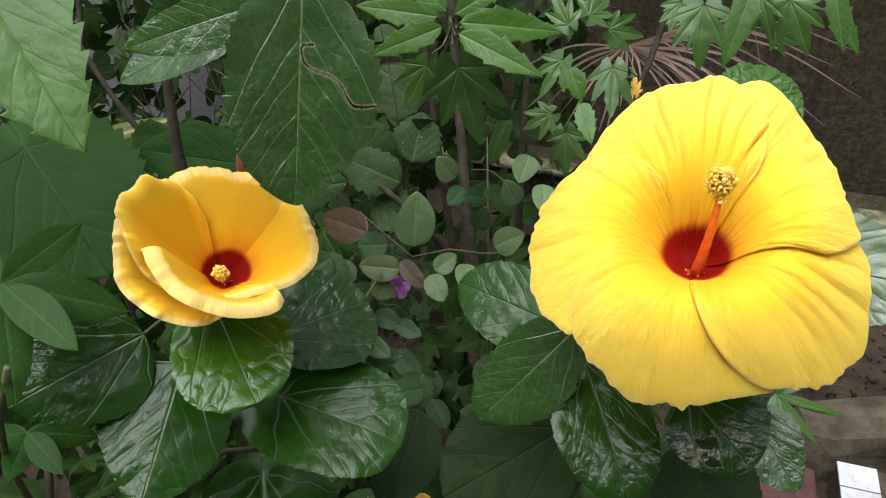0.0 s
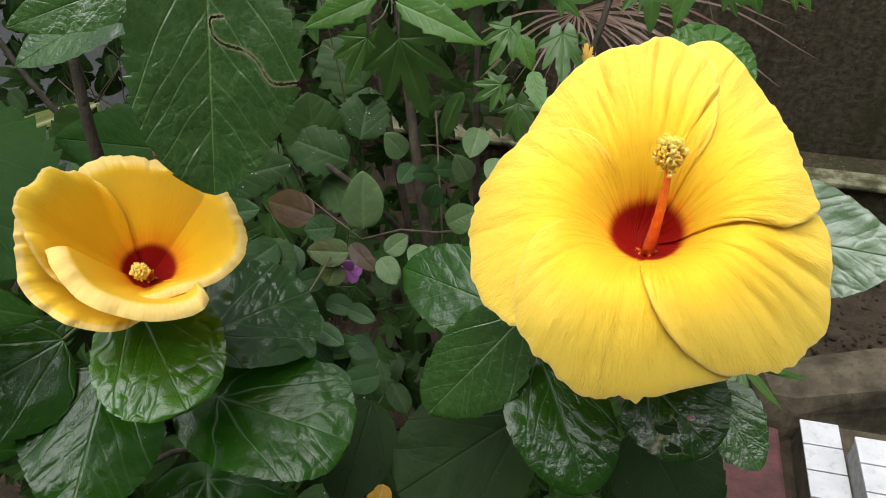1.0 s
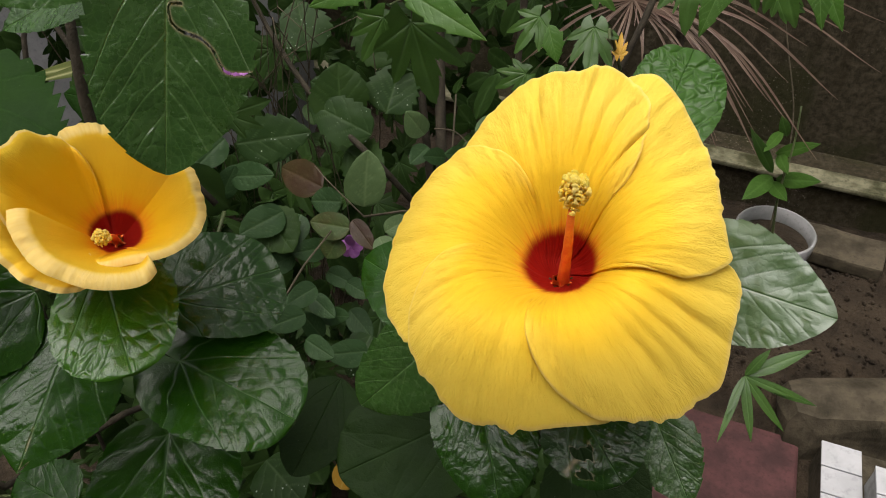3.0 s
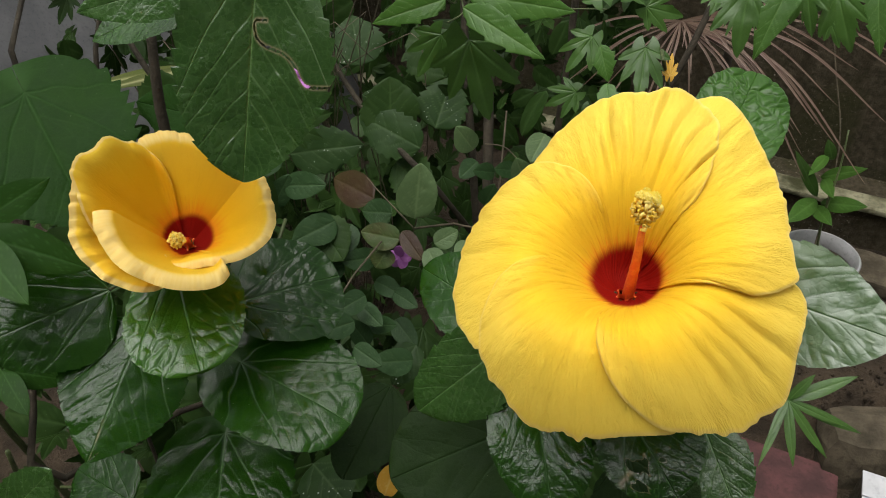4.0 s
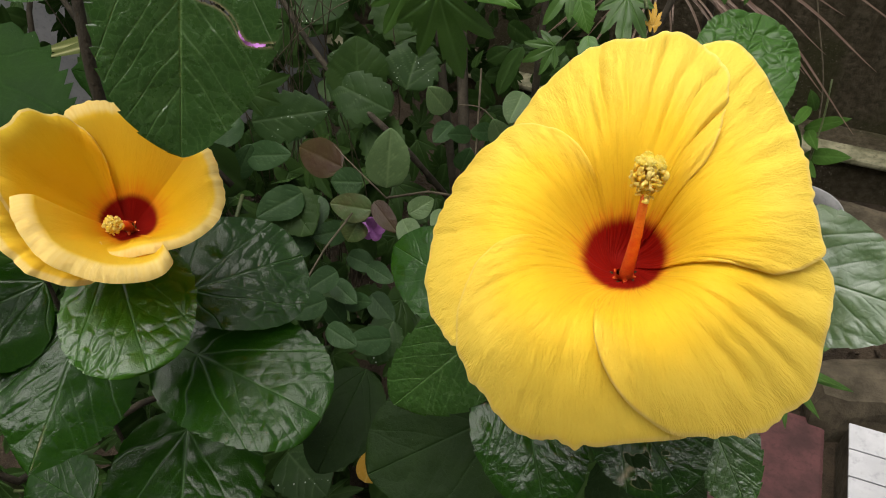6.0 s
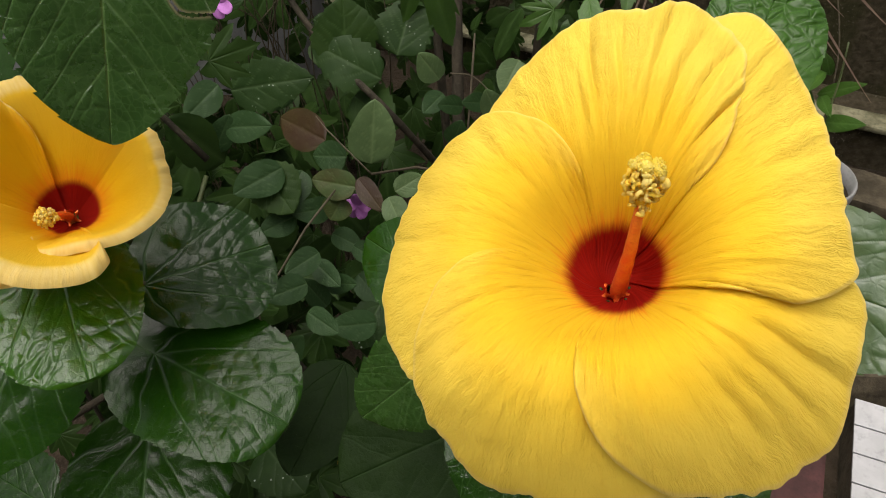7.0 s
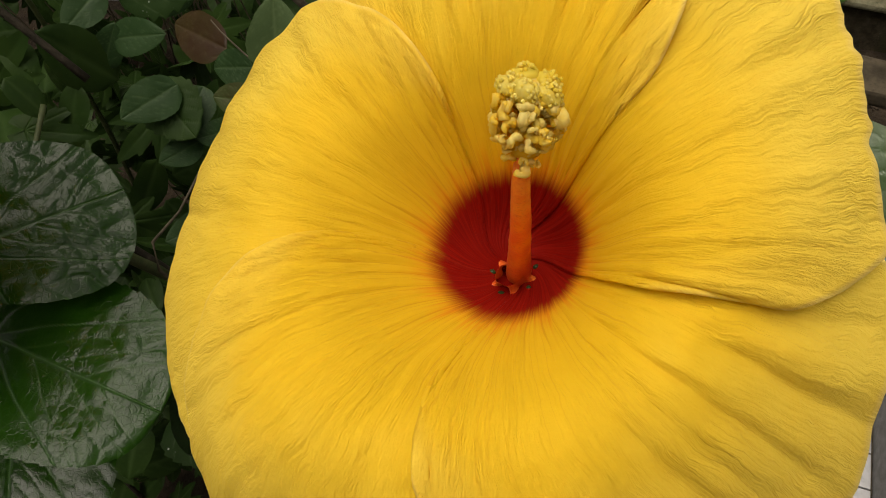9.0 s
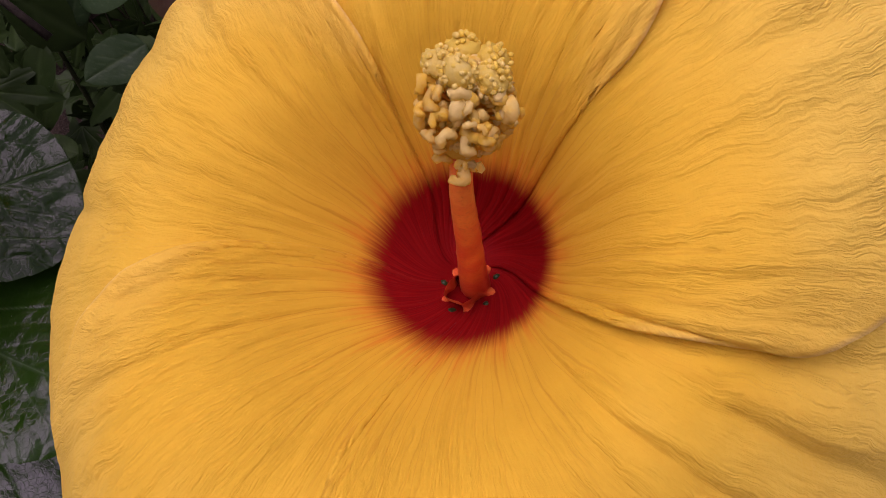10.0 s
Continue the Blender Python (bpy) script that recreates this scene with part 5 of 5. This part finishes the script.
rose_leaf((-0.0247, 0.5947, 0.7905), (-0.0097, 0.5713, 0.7757), 0.0242, pale=True)
rose_leaf((-0.0698, 0.6035, 0.7781), (-0.0810, 0.5884, 0.7623), 0.0286, tint=.25)
rose_leaf((0.0831, 0.7123, 0.8630), (0.0710, 0.6773, 0.8510), 0.0281, pale=True)
rose_leaf((0.0682, 0.6704, 0.8256), (0.0563, 0.6686, 0.8571), 0.0255, pale=True)
rose_leaf((0.0969, 0.6764, 0.8479), (0.0942, 0.6423, 0.8363), 0.0263, pale=True)
rose_leaf((0.0559, 0.7030, 0.8197), (0.0341, 0.6858, 0.8317), 0.0196)
rose_leaf((0.0324, 0.6998, 0.8172), (0.0112, 0.6831, 0.8298), 0.0196)
rose_leaf((0.0104, 0.7223, 0.8153), (-0.0053, 0.6940, 0.8122), 0.0224)
rose_leaf((0.0252, 0.6613, 0.8001), (0.0347, 0.6588, 0.8292), 0.0225)
rose_leaf((0.0430, 0.6348, 0.7970), (0.0729, 0.6274, 0.8183), 0.0307, pale=True)
rose_leaf((-0.0008, 0.7797, 0.7923), (-0.0209, 0.7772, 0.8235), 0.0303, pale=True)
rose_leaf((0.0151, 0.6069, 0.7954), (0.0117, 0.5753, 0.7872), 0.0246, pale=True)
rose_leaf((-0.0292, 0.6039, 0.7780), (-0.0070, 0.5792, 0.7771), 0.0249, pale=True)
rose_leaf((-0.0844, 0.5547, 0.7544), (-0.1078, 0.5258, 0.7557), 0.0243)
rose_leaf((-0.0886, 0.5225, 0.7483), (-0.1179, 0.4967, 0.7544), 0.0265)
rose_leaf((-0.0937, 0.5616, 0.7330), (-0.0658, 0.5374, 0.7305), 0.0220)
rose_leaf((-0.0847, 0.5001, 0.7367), (-0.0534, 0.4795, 0.7377), 0.0224)
rose_leaf((-0.0316, 0.5259, 0.6950), (-0.0693, 0.5055, 0.7090), 0.0296)
rose_leaf((-0.0853, 0.5565, 0.7099), (-0.0532, 0.5464, 0.7232), 0.0202)
rose_leaf((-0.0831, 0.5420, 0.6924), (-0.1004, 0.5426, 0.7275), 0.0233)
rose_leaf((-0.1292, 0.6216, 0.7949), (-0.1659, 0.5861, 0.7910), 0.0354)
rose_leaf((-0.1170, 0.6368, 0.7794), (-0.1277, 0.5940, 0.7621), 0.0311)
rose_leaf((-0.0871, 0.6179, 0.7515), (-0.1180, 0.5947, 0.7610), 0.0260)
rose_leaf((-0.1214, 0.6078, 0.7460), (-0.1482, 0.5796, 0.7488), 0.0260)
rose_leaf((-0.0656, 0.5963, 0.7221), (-0.0366, 0.5758, 0.7237), 0.0208)
rose_leaf((-0.0910, 0.6150, 0.7177), (-0.0568, 0.5957, 0.7198), 0.0234)
rose_leaf((-0.2117, 0.6910, 0.7831), (-0.1593, 0.6828, 0.7948), 0.0331)
rose_leaf((-0.2243, 0.6818, 0.7590), (-0.2034, 0.6914, 0.7976), 0.0279)
rose_leaf((-0.2305, 0.7417, 0.7998), (-0.2556, 0.6999, 0.7861), 0.0343)
rose_leaf((-0.1992, 0.7521, 0.7750), (-0.1528, 0.7426, 0.7863), 0.0292)
rose_leaf((-0.2278, 0.6831, 0.8546), (-0.2543, 0.6711, 0.8766), 0.0260)
rose_leaf((-0.1152, 0.4821, 0.6744), (-0.0925, 0.4903, 0.7110), 0.0243)
rose_leaf((-0.0705, 0.6114, 0.6628), (-0.0414, 0.5816, 0.6535), 0.0276)
stem(rose, [(-0.043, 0.6134, 0.80), (-0.013, 0.628, 0.798), (0.027, 0.645, 0.780), (0.06, 0.68, 0.72), (0.05, 0.72, 0.3), (0.0, 0.74, GZ + 0.05)], 0.0013, 0.004, M_TWIG, "twig", seed=41)
stem(rose, [(-0.043, 0.6134, 0.80), (-0.085, 0.64, 0.825), (-0.10, 0.655, 0.83)], 0.0010, 0.0007, M_TWIG, "twig", seed=42)
stem(rose, [(0.02, 0.703, 0.851), (0.04, 0.705, 0.848), (0.056, 0.698, 0.838), (0.075, 0.69, 0.82)], 0.0009, 0.0007, M_TWIG, "twig", seed=43)
stem(rose, [(0.038, 0.76, 0.86), (0.038, 0.72, 0.82), (0.038, 0.678, 0.757), (0.04, 0.70, 0.4)], 0.0012, 0.002, M_TWIG, "twig", seed=44)
stem(rose, [(-0.075, 0.60, 0.79), (-0.102, 0.542, 0.774), (-0.113, 0.50, 0.759), (-0.1135, 0.47, 0.753), (-0.10, 0.60, 0.3), (-0.05, 0.72, GZ + 0.05)], 0.0011, 0.003, M_TWIG, "twig", seed=45)

# ---- violet blossoms and yellow bits ----


def violet_blossom(c, r, turn):
    ob = thing("violet_blossom", c, "small violet five-petalled blossom", "flower", "violet blossoms")
    for i in range(5):
        w = 2 * math.pi * i / 5 + turn
        d = Vector((math.cos(w), -0.35 + 0.2 * math.sin(w), math.sin(w)))
        tip = Vector(c) + d.normalized() * r
        me = blade("petal", r, r * 0.85, M_PURPLE, 11, 13, 0.5, 0.4, bend=0.25, bulge=0.01, sunk=0.02, seed=i)
        part("petal", me, ob, leaf_pose(c, tip, 20 * math.sin(3 * w)))


violet_blossom((-0.0607, 0.6139, 0.7586), 0.014, 0.3)
violet_blossom((-0.1225, 0.5640, 0.9911), 0.011, 1.0)
violet_blossom((-0.3630, 0.7507, 0.8788), 0.013, 0.6)


def yellow_leaf(c, tip, width, lobed):
    ob = thing("yellow_leaf", c, "small yellowed leaf caught in the shrub" if lobed else "small fading yellow blossom", "leaf")
    me = lobes("leaf_blade", span(c, tip), width, M_YELLOWLEAF, 5) if lobed else blade("leaf_blade", span(c, tip), width, M_YELLOWLEAF, 15, 19, 0.4, 0.4, seed=4)
    part("leaf_blade", me, ob, leaf_pose(c, tip))


yellow_leaf((0.2205, 0.845, 0.862), (0.2215, 0.862, 0.889), 0.018, True)
yellow_leaf((-0.034, 0.385, 0.668), (-0.026, 0.402, 0.692), 0.022, False)

# ---- dracaena with narrow reddish leaves ----
dracaena = thing("dracaena", (0.36, 1.22, GZ + 0.06), "dracaena with narrow arching reddish striped leaves", "plant")


def strap(base, tip, width):
    b, t = Vector(base), Vector(tip)
    L = (t - b).length
    mid = (b + t) / 2 + Vector((0, -0.02, 0.16 * L))
    c = spline([b, mid, t], 26)
    side = np.cross(c[-1] - c[0], np.array(CAMERA_SIDE) - c[13])
    side /= np.linalg.norm(side)
    verts, vein = [], []
    for i, p in enumerate(c):
        k = i / 25
        w = width * 0.5 * min(1, 0.5 + 2 * k) * (1 - k ** 5) + 0.0002
        for u in (-1, -0.5, 0, 0.5, 1):
            verts.append(p + side * w * u + np.array((0, 0, abs(u) * w * 0.35)))
            vein.append(1.0 if abs(u) == 0.5 else 0.0)
    part("leaf", mesh("leaf", verts, grid_faces(5, 26), M_STRAP, vein=vein), dracaena)


def straps(base, tip, width):
    """Each leaf with a narrower one close by, out of the same crown."""
    strap(base, tip, width * 0.48)
    jig = np.random.default_rng(int(abs(tip[0]) * 9973) % 1000).normal(0, 0.035, 3)
    strap(base, tuple(np.array(tip) + jig), width * 0.34)


straps((0.2882, 1.2550, 0.7633), (0.5587, 1.1778, 0.7292), 0.0081)
straps((0.2882, 1.2550, 0.7633), (0.5986, 1.1009, 0.6801), 0.0089)
straps((0.2882, 1.2550, 0.7633), (0.5192, 1.0696, 0.6605), 0.0098)
straps((0.2882, 1.2550, 0.7633), (0.4843, 1.0652, 0.6929), 0.0097)
straps((0.2882, 1.2550, 0.7633), (0.6015, 1.1508, 0.7663), 0.0089)
straps((0.2882, 1.2550, 0.7633), (0.4898, 1.0518, 0.6006), 0.0081)
straps((0.2882, 1.2550, 0.7633), (0.4238, 1.1145, 0.6844), 0.0081)
straps((0.2882, 1.2550, 0.7633), (0.3641, 1.1022, 0.7584), 0.0089)
straps((0.2882, 1.2550, 0.7633), (0.2938, 1.1041, 0.7440), 0.0089)
straps((0.2882, 1.2550, 0.7633), (0.3440, 1.1486, 0.7387), 0.0072)
straps((0.2882, 1.2550, 0.7633), (0.4493, 1.0574, 0.6606), 0.0071)
straps((0.2882, 1.2550, 0.7633), (0.2631, 1.1242, 0.7272), 0.0072)
straps((0.2882, 1.2550, 0.7633), (0.2138, 1.1810, 0.7250), 0.0074)
straps((0.2882, 1.2550, 0.7633), (0.1488, 1.1830, 0.7401), 0.0074)
straps((0.2882, 1.2550, 0.7633), (0.1090, 1.1862, 0.6755), 0.0066)
straps((0.2882, 1.2550, 0.7633), (0.1667, 1.1187, 0.6640), 0.0074)
straps((0.2882, 1.2550, 0.7633), (0.5336, 1.2194, 0.7811), 0.0072)
straps((0.2882, 1.2550, 0.7633), (0.3743, 1.1402, 0.7992), 0.0071)
straps((0.2882, 1.2550, 0.7633), (0.3772, 1.1336, 0.6391), 0.0074)
straps((0.2882, 1.2550, 0.7633), (0.2309, 1.1227, 0.6558), 0.0074)
straps((0.2882, 1.2550, 0.7633), (0.0843, 1.2267, 0.7261), 0.0066)
straps((0.2882, 1.2550, 0.7633), (0.4379, 1.0943, 0.5829), 0.0074)
stem(dracaena, [(0.40, 1.25, GZ + 0.05), (0.385, 1.24, 0.4), (0.37, 1.24, 0.80)], 0.014, 0.010, M_BARK, "trunk", seed=51)

# ---- slender sprig and seedling in the pot ----


def lance_on(owner, base, tip, width, material=M_LOBED):
    me = blade("leaf", span(base, tip), width, material, 13, 27, 0.75, 1.0, bend=0.12, bulge=0.002, sunk=0.01, veins=6, slant=1.6, vein_w=0.03, seed=int(width * 1e5) % 91)
    part("leaf", me, owner, leaf_pose(base, tip))


sprig = thing("bamboo_sprig", (0.16, 0.62, GZ + 0.05), "sprig of slender pointed green leaves", "plant")


def lance(base, tip, width):
    lance_on(sprig, base, tip, width)


lance((0.4221, 0.6865, 0.5059), (0.4283, 0.6181, 0.4579), 0.0129)
lance((0.4221, 0.6865, 0.5059), (0.4716, 0.6310, 0.4639), 0.0122)
lance((0.4221, 0.6865, 0.5059), (0.5144, 0.6590, 0.4871), 0.0136)
lance((0.4221, 0.6865, 0.5059), (0.4882, 0.6620, 0.4956), 0.0108)
lance((0.4221, 0.6865, 0.5059), (0.5023, 0.7068, 0.5433), 0.0187)
lance((0.4221, 0.6865, 0.5059), (0.3936, 0.6362, 0.4852), 0.0100)
lance((0.4221, 0.6865, 0.5059), (0.3846, 0.6126, 0.4603), 0.0100)
lance((0.4221, 0.6865, 0.5059), (0.4461, 0.6988, 0.5455), 0.0129)
stem(sprig, [(0.16, 0.62, GZ + 0.02), (0.22, 0.62, 0.35), (0.34, 0.63, 0.62), (0.452, 0.66, 0.66)], 0.003, 0.0012, M_STALK, "stem", seed=61)

seedling = thing("potted_seedling", (0.735, 1.445, 0.11), "leafy green seedling growing in the pot", "plant")


def lance(base, tip, width):
    lance_on(seedling, base, tip, width)


lance((0.7145, 1.5187, 0.2467), (0.6278, 1.4844, 0.3772), 0.0277)
lance((0.7169, 1.5493, 0.2808), (0.7752, 1.4873, 0.3513), 0.0302)
lance((0.7151, 1.5145, 0.2418), (0.6286, 1.4069, 0.2592), 0.0431)
lance((0.7221, 1.5112, 0.2368), (0.7824, 1.4339, 0.2897), 0.0378)
lance((0.7098, 1.5050, 0.2321), (0.7070, 1.3993, 0.2655), 0.0327)
lance((0.7316, 1.5862, 0.3195), (0.6682, 1.4831, 0.3374), 0.0253)
lance((0.7259, 1.5507, 0.2806), (0.7076, 1.4400, 0.3113), 0.0277)
lance((0.7430, 1.5793, 0.3095), (0.7138, 1.5703, 0.3659), 0.0256)
stem(seedling, [(0.735, 1.445, 0.10), (0.72, 1.46, 0.22), (0.73, 1.50, 0.34), (0.73, 1.53, 0.42)], 0.004, 0.002, M_STALK, "stem", seed=62)

stem(seedling, [(0.7136, 1.4278, 0.1443), (0.7393, 1.5616, 0.3511), (0.6927, 1.6247, 0.5227), (0.6480, 1.6969, 0.6891)], 0.0020, 0.0014, M_DRY, "stem", seed=64)
# ---- striped leaves by the grey wall ----
striped = thing("spider_plant", (-0.45, 0.85, GZ + 0.06), "spider plant with cream-edged narrow leaves", "plant")
for tip, w in (((-0.4641, 0.7687, 0.8561), 0.016), ((-0.4302, 0.7327, 0.8699), 0.013)):
    me = blade("leaf", span((-0.3228, 0.7546, 0.8928), tip), w, M_STRIPE, 11, 31, 0.6, 0.9, bend=0.05, bulge=0, sunk=0, veins=0, vein_w=0.12, seed=3)
    part("leaf", me, striped, leaf_pose((-0.3228, 0.7546, 0.8928), tip))
stem(striped, [(-0.45, 0.85, GZ + 0.04), (-0.36, 0.82, 0.5), (-0.3228, 0.7546, 0.8928)], 0.004, 0.003, M_STALK, "stem", seed=63)

# ---- dry grass between the stems ----
tuft = thing("dry_grass", (-0.30, 0.92, GZ + 0.06), "tuft of dry brown grass stalks between the stems", "grass")
trng = np.random.default_rng(8)
for i in range(34):
    x = -0.30 + trng.normal(0, 0.07)
    top = (x + trng.normal(0, 0.06), 0.86 + trng.normal(0, 0.04), 0.95 + trng.uniform(-0.10, 0.14))
    bow = (x + trng.normal(0, 0.03), 0.90, 0.75)
    stem(tuft, [(-0.30 + trng.normal(0, 0.03), 0.92, GZ + 0.04), (x, 0.93, 0.45), bow, top, (top[0] + trng.normal(0, 0.05), top[1] - 0.02, top[2] - trng.uniform(-0.02, 0.08))], 0.0015, 0.0007, M_TWIG if i % 2 else M_DRY, "stalk", seed=300 + i)

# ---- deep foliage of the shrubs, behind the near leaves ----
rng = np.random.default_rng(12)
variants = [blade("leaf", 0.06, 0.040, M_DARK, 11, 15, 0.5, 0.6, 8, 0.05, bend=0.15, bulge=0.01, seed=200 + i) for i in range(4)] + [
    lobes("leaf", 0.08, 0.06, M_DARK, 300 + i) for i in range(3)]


def scatter(count, spread, place):
    out = []
    for _ in range(count):
        x, y, z = place()
        if abs(z - 1.27 + 0.58 * y) < 0.035 and y > 0.75 and rng.random() < 0.8:
            continue
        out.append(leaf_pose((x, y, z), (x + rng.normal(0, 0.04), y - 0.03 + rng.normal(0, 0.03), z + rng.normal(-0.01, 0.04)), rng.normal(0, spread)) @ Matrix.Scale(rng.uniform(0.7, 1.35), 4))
    return out


def deep():
    x = rng.uniform(-0.85, 0.26)
    return x, rng.uniform(0.92, 1.45) + 0.1 * abs(x), rng.uniform(0.0, 1.15)


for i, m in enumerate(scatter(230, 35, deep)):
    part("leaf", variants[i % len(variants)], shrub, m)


def mass(name, owner, poses, label):
    """Leaves too deep or too many to pick apart, joined."""
    verts, faces, vein = [], [], []
    for i, m in enumerate(poses):
        me = variants[i % len(variants)]
        k = len(verts)
        verts += [m @ p.co for p in me.vertices]
        faces += [tuple(k + q for q in f.vertices) for f in me.polygons]
        got = np.zeros(len(me.vertices), dtype=np.float32)
        me.attributes["vein"].data.foreach_get("value", got)
        vein += got.tolist()
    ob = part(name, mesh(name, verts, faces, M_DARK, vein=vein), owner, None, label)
    ob["kind"] = "stuff"


def behind():
    x = rng.uniform(-1.0, 0.24)
    return x, rng.uniform(1.35, 1.75), rng.uniform(-0.05, 1.25)


def low():
    x = rng.uniform(-0.62, 0.30)
    return x, rng.uniform(0.50, 1.0), rng.uniform(-0.02, 0.58)


def litter():
    x = rng.uniform(-0.7, 0.38)
    return x, rng.uniform(0.35, 1.3), rng.uniform(-0.06, 0.1)


def left_low():
    return rng.uniform(-0.70, -0.20), rng.uniform(0.62, 0.95), rng.uniform(0.25, 0.80)


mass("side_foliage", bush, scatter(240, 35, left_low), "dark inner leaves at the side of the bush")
# dark filler leaves, added to shade the soil and close bright gaps
mass("lower_foliage", bush, scatter(520, 35, low), "dark filler leaves low in the bush, added to shade the soil")
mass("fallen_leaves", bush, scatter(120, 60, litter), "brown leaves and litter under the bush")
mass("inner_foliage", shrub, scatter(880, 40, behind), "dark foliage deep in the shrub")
